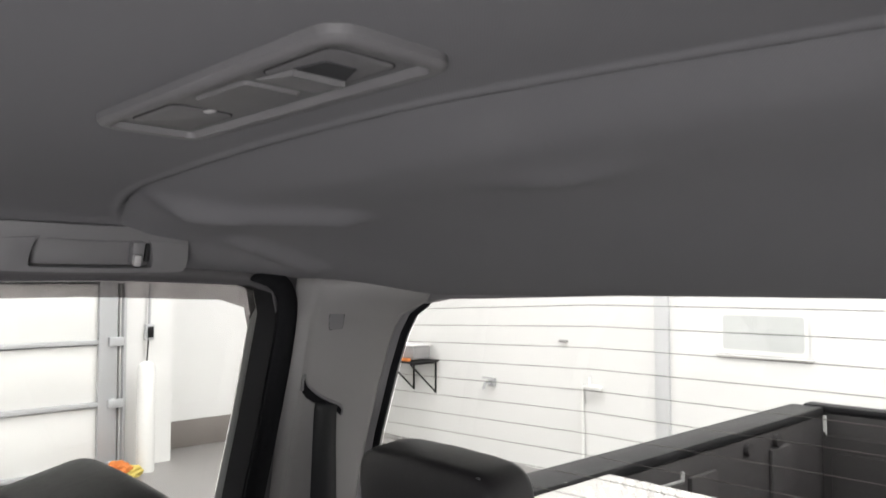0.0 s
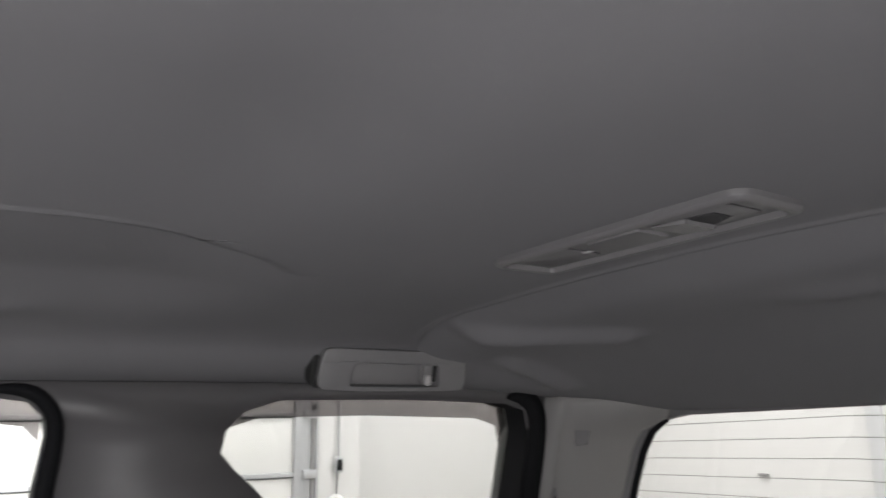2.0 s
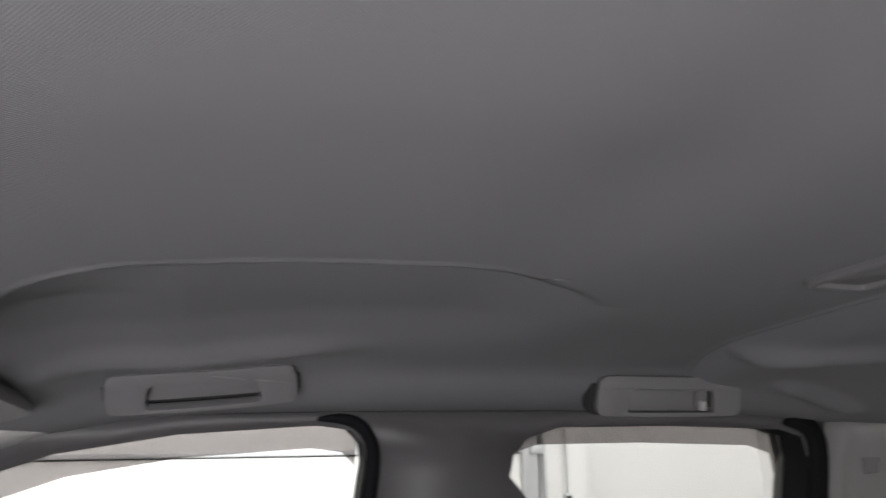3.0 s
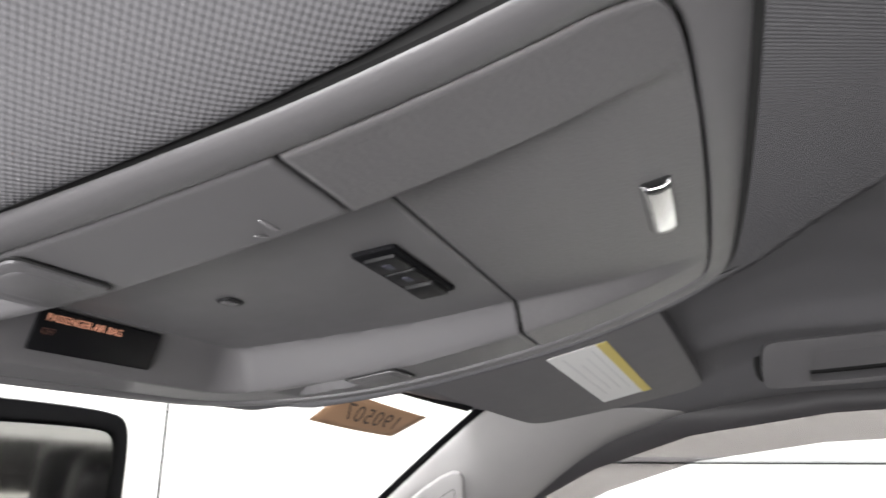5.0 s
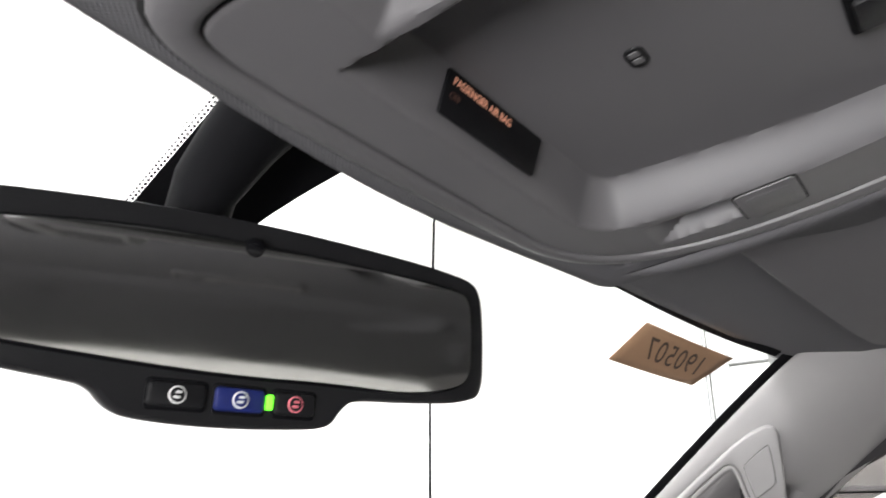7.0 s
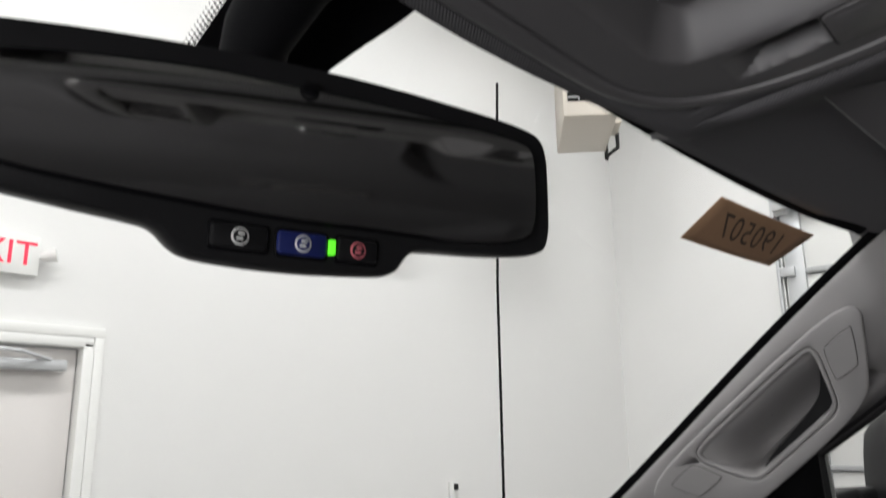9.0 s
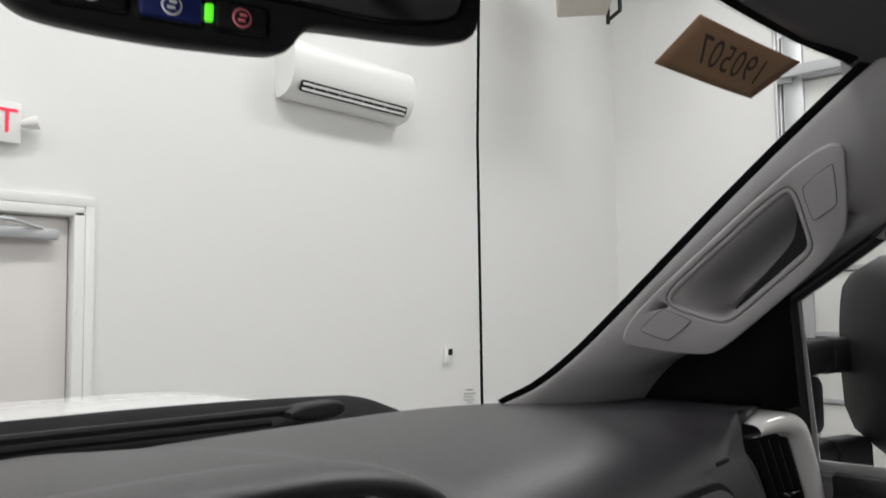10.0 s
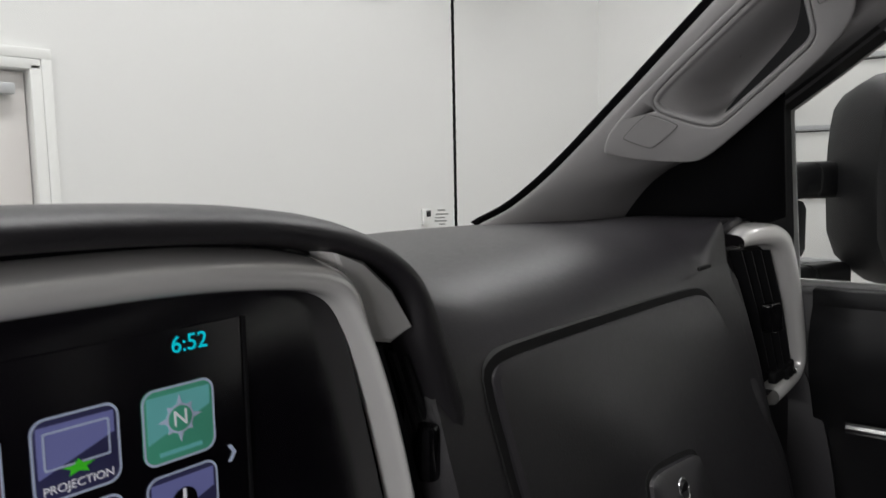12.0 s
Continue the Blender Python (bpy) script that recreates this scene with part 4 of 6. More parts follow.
console_plate("rocker", 0.0400, -0.1280, 0.0185, 0.0125, 0.0012, 0.0038, BLACK, sw)
console_plate("microphone", 0.0095, -0.0555, 0.0125, 0.0076, 0.0036, 0.0008, BLACK, con, label="small dark microphone grille")
for x in (0.0068, 0.0112):
    console_plate("microphone_bar", x, -0.0555, 0.0034, 0.0040, 0.0010, 0.0012, GREY, con, bevel=0.0003)
for x, y, w, h in ((-0.0970, -0.0700, 0.0320, 0.0225), (0.1250, -0.0715, 0.0300, 0.0270)):
    console_plate("lamp_gap", x, y, w + 0.0018, h + 0.0018, 0.0030, 0.0004, SEAM, con, bevel=0.0002)
    btn = console_plate("lamp_button", x, y, w, h, 0.0026, 0.0012, GREY, con, bevel=0.0006)
    console_plate("button_dish", x, y, w - 0.009, h - 0.007, 0.003, 0.0015, GREY, btn, bevel=0.0008)
SCRIPT = mat("faint_printed_script", (0.21, 0.205, 0.21), 0.5, vary=0.05)
# brushed script on the left strip becomes two plain strokes
for k in range(2):
    console_plate("logo_stroke", -0.0855 + 0.005 * k, -0.1305 + 0.0045 * (k - 0.5), 0.0085, 0.0012, 0.0005, 0.0003, SCRIPT, con, d=0.0001, bevel=0.0001)
# airbag display on the sloping front wall of the pocket
bt, bb = Vector((0.0015, -0.0015, 1.8255)), Vector((-0.0025, 0.0035, 1.8105))
mdisp = axes(0.5 * (bt + bb) + Vector((0, -0.0022, -0.0008)), (1, 0, 0), bt - bb)
disp = part("airbag_display", plate(rrect(0.066, 0.0165, 0.0012), 0.0012, on(mdisp), 0.0004), DISPLAY, con, "black airbag indicator display")
ml = mdisp @ Matrix.Translation((-0.010, 0.0048, 0.0012))
writing("PASSENGER AIR BAG", 0.0042, ml, ORANGELIT, "display_letters", disp, 0.0002)
writing("OFF", 0.0036, mdisp @ Matrix.Translation((-0.0265, -0.0005, 0.0012)), mat("dim_display_letters", (0.07, 0.03, 0.02), 0.5, vary=0.02), "display_letters", disp, 0.0002)

# ---- rear-view mirror ----
rv = thing("rearview_mirror", "black framed rear-view mirror with button bar", "mirror")
mrv = axes((-0.0085, 0.1185, 1.7720), (1, -0.315, 0), (0.0, -0.083, 1))
half = [(-0.163, -0.006), (-0.158, 0.013), (-0.107, 0.022), (-0.045, 0.028), (0.01, 0.03), (0.0608, 0.0292), (0.1148, 0.0262), (0.1274, 0.0205), (0.1297, -0.004), (0.1305, -0.0335), (0.1202, -0.0395), (0.086, -0.0422), (0.0541, -0.0432), (0.0475, -0.0475), (0.042, -0.0565), (0.03, -0.058), (-0.008, -0.0598), (-0.044, -0.0582), (-0.053, -0.0545), (-0.06, -0.047), (-0.07, -0.0455), (-0.096, -0.0425), (-0.145, -0.036), (-0.16, -0.028)]
shape = chaikin(half, 2)
loops = [[on(mrv)(u * k, v * k, w) for u, v in shape] for k, w in ((0.70, -0.034), (0.90, -0.026), (0.985, -0.012), (1.0, -0.003), (0.992, 0.003), (0.975, 0.0045))]
rim = [(-0.15, -0.01), (-0.147, 0.0), (-0.104, 0.009), (-0.057, 0.0155), (-0.007, 0.0175), (0.0635, 0.0175), (0.1058, 0.016), (0.1143, 0.0125), (0.1162, -0.004), (0.1162, -0.0265), (0.1076, -0.0335), (0.077, -0.0385), (0.041, -0.0372), (-0.014, -0.0385), (-0.083, -0.0348), (-0.11, -0.0325), (-0.14, -0.0275), (-0.149, -0.02)]
housing = part("housing", loft(loops), BLACK, rv)
mgl = axes(on(mrv)(0, 0, 0.0032), (1, -0.315, 0), (0.0, -0.079, 1))
part("glass_rim", plate(chaikin(inset(rim, -0.0012), 2), 0.0050, on(mgl), 0.0006), PIANO, rv)
part("glass", plate(chaikin(rim, 2), 0.0055, on(mgl), 0.0), MIRROR, rv, "silvered mirror glass", smooth=False)
PINKMARK = mat("pink_button_mark", (0.75, 0.18, 0.22), 0.5, vary=0.03)
BLUEBTN = mat("blue_button_plastic", (0.012, 0.02, 0.12), 0.4, vary=0.05)
def circle(u, v, r, n=20):
    return [(u + r * math.cos(2 * math.pi * k / n), v + r * math.sin(2 * math.pi * k / n)) for k in range(n)]
for u, w_, m_, col in ((-0.0285, 0.023, BLACK, PAPER), (-0.0025, 0.0215, BLUEBTN, PAPER), (0.0222, 0.019, BLACK, PINKMARK)):
    well = part("button_well", plate(rrect(w_ + 0.0018, 0.0125, 0.0022, cx=u, cy=-0.0478), 0.0053, on(mrv), 0.0004), PIANO, housing)
    b_ = part("button", plate(rrect(w_, 0.0098, 0.002, cx=u, cy=-0.0478), 0.0066, on(mrv), 0.0012), m_, housing)
    part("button_mark", plate(circle(u, -0.0478, 0.0036), 0.0070, on(mrv), 0.0003), col, b_)
    part("button_mark_inside", plate(circle(u, -0.0478, 0.0029), 0.0072, on(mrv), 0.0002), m_, b_)
    for dv in (0.0011, -0.0009):
        part("button_symbol", plate(rrect(0.0034 - 0.6 * abs(dv), 0.0011, 0.0004, cx=u + 0.3 * dv, cy=-0.0478 + dv), 0.0075, on(mrv), 0.0002), col, b_)
part("status_light", plate(rrect(0.0028, 0.0062, 0.0006, cx=0.0105, cy=-0.0478), 0.0072, on(mrv), 0.0005), GREENLIT, housing, "lit green status light")
part("sensor_eye", plate(circle(-0.0045, 0.0165, 0.0046, 18), 0.0092, on(mrv), 0.0010), PIANO, housing)
part("stalk", loft([[(c[0] + c[3] * math.cos(a), c[1] + 0.010 * math.sin(a), c[2] + 0.012 * math.sin(a)) for a in [2 * math.pi * k / 18 for k in range(18)]] for c in ((-0.016, 0.150, 1.780, 0.017), (-0.018, 0.152, 1.806, 0.016), (-0.021, 0.142, 1.824, 0.016), (-0.022, 0.118, 1.840, 0.019), (-0.022, 0.095, 1.852, 0.022))]), RUBBER, rv)
# black print on the glass behind the stalk, with a dotted edge
def print_edge(t):
    return -0.034, spl(t, [0.74, 0.81, 0.85, 0.89, 0.96], [0.028, 0.031, 0.040, 0.052, 0.066])
part("printed_patch", grid(lambda u, t: ws_in(print_edge(t)[0] + (print_edge(t)[1] - print_edge(t)[0]) * u, t, 0.002), lerp(0, 1, 8), lerp(0.74, 0.91, 20)), RUBBER, ws, "black print behind the mirror stalk")
dots = bmesh.new()
for k in range(60):
    for row in range(3):
        c = Vector(ws_in(-0.0352 - 0.0021 * row, 0.75 + 0.0034 * (k + 0.5 * (row % 2)), 0.002))
        rr = (0.0010, 0.0008, 0.0005)[row]
        dots.faces.new([dots.verts.new(c + rr * Vector((math.cos(j * math.pi / 3), -0.6 * math.sin(j * math.pi / 3), 0.75 * math.sin(j * math.pi / 3)))) for j in range(6)])
tagged(part("patch_dots", dots, RUBBER, ws, smooth=False), kind="stuff")

# ---- sun visors ----
VISOR = mat("visor_vinyl", (0.118, 0.114, 0.119), 0.6, vary=0.06, grain=1100, bump=0.3, depth=0.0003, spec=0.25)
def visor(s):
    v = thing("sun_visor", "grey sun visor folded up" + (" with a white warning label" if s > 0 else " beside the driver"), "visor", "sun visors")
    m = axes((s * 0.397, -0.1528, 1.8455), (0.985, -0.083 * s, -0.08 * s), (0.03 * s, 0.95, -0.24))
    sh = [(-0.192, -0.064), (-0.185, -0.069), (0.12, -0.070), (0.147, -0.068), (0.154, -0.045), (0.140, 0.02), (0.120, 0.080), (0.108, 0.096), (0.085, 0.103), (-0.05, 0.112), (-0.180, 0.1165), (-0.193, 0.1170), (-0.196, 0.1135), (-0.196, 0.104), (-0.196, 0.05)]
    sh = chaikin([(s * u, q) for u, q in sh], 2)
    lo = [[on(m)(u * k, w_ * k, w) for u, w_ in sh] for k, w in ((0.97, -0.0030), (1.0, 0.003), (1.0, 0.008), (0.975, 0.013))]
    part("board", loft(lo), VISOR, v)
    part("pivot_rod", tube([on(m)(s * -0.17, 0.098, 0.004), on(m)(s * 0.10, 0.078, 0.004)], 0.004), BLACK, v)
    return v, m


vis, mv = visor(1)
visor(-1)

# printed marking in the lower corner of the windshield
MX, MT = 0.610, 0.073
MARK = mat("grey_glass_print", (0.55, 0.55, 0.54), 0.6, vary=0.05)
for k, (du, dv, wd) in enumerate(((0.0, 0.010, 0.010), (0.001, 0.003, 0.016), (-0.001, -0.003, 0.013), (0.0, -0.009, 0.016), (0.002, -0.015, 0.008))):
    a_, b_ = Vector(ws_in(MX, MT)), Vector(ws_in(MX + 0.01, MT))
    c_ = Vector(ws_in(MX, MT + 0.01))
    mk = axes(a_, b_ - a_, c_ - a_)
    part("glass_print", plate(rrect(wd, 0.0022, 0.0008, cx=du, cy=dv), 0.0003, on(mk), 0.0001), MARK, ws)

# label: white with a yellow strip, plain grey bars for its text


def visor_plate(name, cu, cv, w, h, t, material, parent, r=0.002):
    """A piece on the lower face of the visor."""
    poly = rrect(w, h, r, 3, cu, cv)
    return part(name, loft([[on(mv)(u, v_, -0.0024) for u, v_ in poly], [on(mv)(u, v_, -0.0034 - t) for u, v_ in poly]]), material, parent)


lab = visor_plate("warning_label", -0.002, -0.001, 0.190, 0.046, 0.0, PAPER, vis)
visor_plate("label_strip", -0.002, -0.0200, 0.190, 0.008, 0.0004, YELLOW, lab, 0.001)
LABELGREY = mat("pale_label_print", (0.66, 0.66, 0.66), 0.6, vary=0.02)
for k in range(4):
    visor_plate("label_line", -0.012 + 0.004 * (k % 3), -0.010 + 0.0075 * k, 0.145 - 0.022 * (k % 3), 0.0012, 0.0003, LABELGREY, lab, 0.0004)


# ---- grab handles ----
def roof_handle(y0, y1, x, z, lean, tilt, hook=False):
    """A folding handle on the roof rail: frame, hollow, grip."""
    h = thing("grab_handle", "grey folded roof grab handle" + (" with a coat hook" if hook else ""), "grab handle", "roof handles")
    yc, L = (y0 + y1) / 2, abs(y1 - y0)
    m = axes((x, yc, z), (0, -1, tilt), (lean, 0, 1))
    # looking from the cab: u rearwards, v up, w inwards
    outer_ = chaikin([(-L / 2, -0.027), (-L / 2 + 0.003, 0.014), (-L / 2 + 0.007, 0.026), (-L / 2 + 0.022, 0.028), (L / 2 - 0.022, 0.028), (L / 2 - 0.007, 0.026), (L / 2 - 0.003, 0.014), (L / 2, -0.027), (L / 2 - 0.02, -0.029), (-L / 2 + 0.02, -0.029)], 2)
    hole_ = chaikin([(-L / 2 + 0.044, -0.0225), (-L / 2 + 0.048, 0.002), (-L / 2 + 0.051, 0.010), (-L / 2 + 0.060, 0.012), (L / 2 - 0.060, 0.012), (L / 2 - 0.051, 0.010), (L / 2 - 0.048, 0.002), (L / 2 - 0.044, -0.0225), (L / 2 - 0.052, -0.0235), (-L / 2 + 0.052, -0.0235)], 2)
    f3 = on(m)
    part("base", loft([[f3(u * 1.045, v * (1.10 if hook else 1.2), -0.022) for u, v in outer_], [f3(u * 1.045, v * (1.10 if hook else 1.2), 0.001) for u, v in outer_]]), SEAM, h)
    top = sheet_with_holes(outer_, [hole_], lambda u, v: f3(u, v, 0.013 + 0.004 * (1 - (2 * u / L) ** 2)))
    ob = part("frame", top, GREY, h)
    solid(ob, 0.014, 0.0)
    bv = ob.modifiers.new("edge", "BEVEL")
    bv.width, bv.segments, bv.limit_method = 0.0025, 2, "ANGLE"
    part("grip", plate(inset(hole_, -0.001), 0.0075 if hook else 0.003, f3, 0.002), GREY, h, "recessed grip")
    if hook:
        part("coat_hook", box(L / 2 - 0.062, -0.006, 0.012, 0.015, 0.030, 0.014, 0.003, m), GREY, h)
        part("hook_tip", box(L / 2 - 0.064, -0.014, 0.021, 0.009, 0.014, 0.008, 0.002, m), LENS, h)
        part("hook_slot", box(L / 2 - 0.0505, 0.0, 0.011, 0.005, 0.034, 0.012, 0.001, m), SEAM, h)
    return h


roof_handle(-0.285, -0.508, 0.604, 1.892, -0.9, 0.08)
roof_handle(-0.918, -1.145, 0.6288, 1.880, -0.30, 0.0, True)

# pillar handle with two bolt covers and a deep grip
ph = thing("grab_handle", "pale grey grab handle on the windshield pillar", "grab handle")
mp = axes((0.678, 0.178, 1.655), (-0.02, -0.245, 0.195), (-0.30, 0.5, 0.62))
ou = chaikin([(-0.145, 0.016), (-0.12, 0.028), (-0.06, 0.031), (0.11, 0.031), (0.160, 0.025), (0.171, 0.012), (0.155, -0.006), (0.120, -0.044), (0.104, -0.054), (0.0625, -0.061), (-0.039, -0.063), (-0.072, -0.0615), (-0.086, -0.054), (-0.115, -0.026), (-0.143, 0.008)], 1)
iu = chaikin([(-0.0710, 0.0100), (-0.0660, 0.0205), (-0.0479, 0.0232), (0.0083, 0.0235), (0.0960, 0.0232), (0.1090, 0.0185), (0.1085, 0.0070), (0.0917, -0.0236), (0.0824, -0.0400), (0.0720, -0.0452), (0.0600, -0.0458), (-0.0228, -0.0470), (-0.0380, -0.0458), (-0.0490, -0.0360), (-0.0690, 0.0000)], 2)
f3 = on(mp)
flip = -1 if (mp.to_3x3() @ Vector((0, 0, 1))).x > 0 else 1
frame_ = part("frame", sheet_with_holes(ou, [iu], lambda u, v: f3(u, v, flip * 0.016)), PALE, ph)
solid(frame_, 0.020, 0.0)
bv = frame_.modifiers.new("edge", "BEVEL")
bv.width, bv.segments, bv.limit_method = 0.005, 3, "ANGLE"
def hollow(u, v):
    """The hollow runs down and in under the grip, with a sloped end at its foot."""
    return 0.062 * sm((0.018 - v) / 0.055) * (0.12 + 0.88 * sm((u + 0.060) / 0.042))
def ring_in(d, k, w=0.0):
    return [f3(u, v, flip * (0.0258 - w - k * hollow(u, v))) for u, v in inset(iu, d)]
def ring_to(c):
    return [f3(0.015 + (u - 0.015) * c, -0.011 + (v + 0.011) * c, flip * (0.0255 - 0.003 - hollow(0.015 + (u - 0.015) * c, -0.011 + (v + 0.011) * c))) for u, v in inset(iu, 0.0064)]
part("dish", loft([ring_in(0.0002, 0, 0.004), ring_in(0.0007, 0, 0.0006), ring_in(0.0016, 0), ring_in(0.0042, 0, 0.0003), ring_in(0.0052, 0.05, 0.0010), ring_in(0.0058, 0.5, 0.0022)] + [ring_to(c) for c in (1.0, 0.93, 0.85, 0.75, 0.62, 0.48, 0.34, 0.2, 0.06, 0.01)], caps=False), PALE, ph, "hollow behind the grip", angle=60)
# black strip laid into the hollow for the shade behind the grip
slot_ = chaikin([(-0.030, -0.0408), (-0.022, -0.0440), (0.060, -0.0435), (0.072, -0.0420), (0.080, -0.0375), (0.096, -0.0105), (0.0985, 0.000), (0.084, -0.016), (0.066, -0.028), (0.02, -0.0335), (-0.012, -0.0370)], 2)
part("grip_shade", loft([[f3(u, v, flip * 0.010) for u, v in slot_], [f3(u, v, flip * 0.0145) for u, v in slot_]]), BLACK, ph, "black strip as the shade behind the grip")
part("dish_seam", loft([ring_in(-0.0006, 0, 0.0048), ring_in(0.0009, 0, 0.0040)], caps=False), SEAM, ph)
for quad in ([(-0.1194, 0.0128), (-0.0789, 0.0136), (-0.0635, -0.0194), (-0.1034, -0.0185)], [(0.1153, 0.0102), (0.1535, 0.0082), (0.1264, -0.0258), (0.0979, -0.0231)]):
    q = chaikin([tuple(0.90 * a + 0.10 * b for a, b in zip(quad[k], quad[(k + d) % 4])) for k in range(4) for d in (-1, 1)], 1)
    part("cover_gap", loft([[f3(u, v, flip * 0.020) for u, v in q], [f3(u, v, flip * 0.0263) for u, v in q]]), SEAM, ph)
    part("bolt_cover", loft([[f3(u, v, flip * 0.020) for u, v in inset(q, 0.0005)], [f3(u, v, flip * 0.0268) for u, v in inset(q, 0.0006)], [f3(u, v, flip * 0.0271) for u, v in inset(q, 0.0014)]]), PALE, ph, smooth=False)

# ---- rear dome lamp ----
dome = thing("dome_lamp", "grey ceiling dome lamp with clear lenses", "dome lamp")
dm = axes((0.037, -0.9190, 1.9290), (1, 0.054, 0), (0, -1, 0.0))
dout = rrect(0.224, 0.064, 0.012, 6)
fd = on(dm)
sgn = -1 if (dm.to_3x3() @ Vector((0, 0, 1))).z > 0 else 1
def dl(d, w):
    return [fd(u, v, sgn * w) for u, v in inset(dout, d)]
part("bezel", loft([dl(-0.002, -0.006), dl(-0.0015, 0.0045), dl(0.0, 0.0064), dl(0.003, 0.0074), dl(0.0058, 0.0068), dl(0.0070, 0.0046), dl(0.0080, 0.0022)], caps=False), DOME, dome)
part("lamp_tray", loft([dl(0.007, -0.002), dl(0.007, 0.0030)]), DOME, dome)
for u, w in ((-0.066, 0.052), (0.068, 0.052)):
    poly = rrect(w, 0.036, 0.006, 4, u, 0.0)
    part("lens_gap", loft([[fd(a_, b_, sgn * 0.0020) for a_, b_ in inset(poly, -0.0008)], [fd(a_, b_, sgn * 0.0034) for a_, b_ in inset(poly, -0.0008)]]), SEAM, dome)
    part("lens", loft([[fd(a_, b_, sgn * 0.002) for a_, b_ in poly], [fd(a_, b_, sgn * 0.0036) for a_, b_ in poly], [fd(a_, b_, sgn * 0.0042) for a_, b_ in inset(poly, 0.0015)]]), DOME, dome, "grey push-on lamp lens")
    part("lamp_bulb", loft([[fd(a_, b_, sgn * 0.0040) for a_, b_ in rrect(0.009, 0.005, 0.002, 3, u * 0.60, 0.002)], [fd(a_, b_, sgn * 0.0047) for a_, b_ in rrect(0.007, 0.003, 0.001, 3, u * 0.60, 0.002)]]), LENS, dome)
poly = rrect(0.050, 0.034, 0.005, 4, 0.0, 0.0)
part("switch_plate", loft([[fd(a_, b_, sgn * 0.002) for a_, b_ in poly], [fd(a_, b_, sgn * 0.0048) for a_, b_ in inset(poly, 0.0015)]]), DOME, dome)
# sunken reading lamp: pale slope, and a dark plate as its throat's shade
part("lamp_slope", loft([[fd(u, v, sgn * w) for u, v, w in ((-0.034, -0.016, 0.0044), (-0.034, 0.016, 0.0044), (-0.060, 0.014, 0.0048), (-0.060, -0.014, 0.0048))], [fd(u, v, sgn * w) for u, v, w in ((-0.034, -0.016, 0.0050), (-0.034, 0.016, 0.0050), (-0.060, 0.014, 0.0078), (-0.060, -0.014, 0.0078))]]), GREY, dome)
part("lamp_throat_shade", loft([[fd(u, v, sgn * 0.0042) for u, v in ((-0.060, -0.014), (-0.060, 0.014), (-0.078, 0.006), (-0.078, -0.010))], [fd(u, v, sgn * 0.0048) for u, v in ((-0.060, -0.014), (-0.060, 0.014), (-0.078, 0.006), (-0.078, -0.010))]]), STALK, dome)

# ---- card on the windshield ----
card = thing("paper_card", "brown kraft card with a handwritten number taped to the glass", "card")
cn = [Vector(p) for p in ((0.422, 0.098, 1.840), (0.544, 0.059, 1.822), (0.563, 0.108, 1.803), (0.435, 0.143, 1.814))]
nrm = (cn[1] - cn[0]).cross(cn[3] - cn[0]).normalized()
if nrm.z > 0:
    nrm = -nrm
def card_pt(u, v, w=0.0):
    p = cn[0] * (1 - u) * (1 - v) + cn[1] * u * (1 - v) + cn[2] * u * v + cn[3] * (1 - u) * v
    return tuple(p + nrm * w)
solid(part("sheet", grid(lambda u, v: card_pt(u, v, 0.0015 * math.sin(3 * u)), lerp(0, 1, 10), lerp(0, 1, 6)), KRAFT, card), 0.0006, 0.0)
# marker digits show through from the outer face, so they read backwards
for k, digit in enumerate("190507"):
    ob = writing(digit, 0.030, Matrix.Translation(((k - 2.5) * 0.0168, 0, 0)), INK, "marker_digit", card, 0.00005)
    for v in ob.data.vertices:
        u, q = 0.52 - v.co.x / 0.150 - 0.14 * v.co.y / 0.03, 0.48 - v.co.y / 0.042
        v.co = Vector(card_pt(u, q, 0.0012 + 0.0015 * math.sin(3 * u) + v.co.z))

# ---- dashboard ----
dash = thing("dashboard", "charcoal moulded dashboard with silver trim", "dashboard")
PR = [(0.72, 1.455), (0.64, 1.466), (0.55, 1.477), (0.42, 1.486), (0.32, 1.489), (0.26, 1.487), (0.222, 1.480), (0.195, 1.468), (0.176, 1.452), (0.166, 1.436), (0.155, 1.400), (0.130, 1.320), (0.100, 1.235), (0.085, 1.10), (0.10, 0.90)]
def dash_pt(x, t):
    i = min(len(PR) - 2, int(t))
    f = t - i
    def c(a):
        p0, p1, p2, p3 = (PR[max(0, i - 1)][a], PR[i][a], PR[i + 1][a], PR[min(len(PR) - 1, i + 2)][a])
        return 0.5 * (2 * p1 + (p2 - p0) * f + (2 * p0 - 5 * p1 + 4 * p2 - p3) * f * f + (3 * p1 - p0 - 3 * p2 + p3) * f**3)
    y, z = c(0), c(1)
    ax = abs(x)
    lim = ws_base(min(ax, 0.70)) + 0.02
    y = min(y, lim)
    hump = (1 - sm((ax - 0.16) / 0.13)) if x < 0.5 else 0
    z += 0.026 * hump * sm((y - 0.17) / 0.03) * (1 - 0.6 * sm((y - 0.30) / 0.35))
    z += 0.012 * sm((ax - 0.56) / 0.12) * (1 - sm((y - 0.20) / 0.15)) * sm((z - 1.40) / 0.05)
    # the end of the roll squares up over the side vent
    z += (1.4955 - 0.004 * sm((ax - 0.73) / 0.04) - z) * sm((ax - 0.625) / 0.065) * sm((z - 1.452) / 0.012) * (1 - sm((y - 0.25) / 0.08))
    if 0.685 < ax < 0.83 and t > 5:
        y = max(y, 0.180 - 0.30 * (ax - 0.70))
    if ax < 0.207 and t > 6:
        y = max(y, 0.197)
    if ax > 0.70:
        y = min(y, 0.40)
    return (x, y, z)
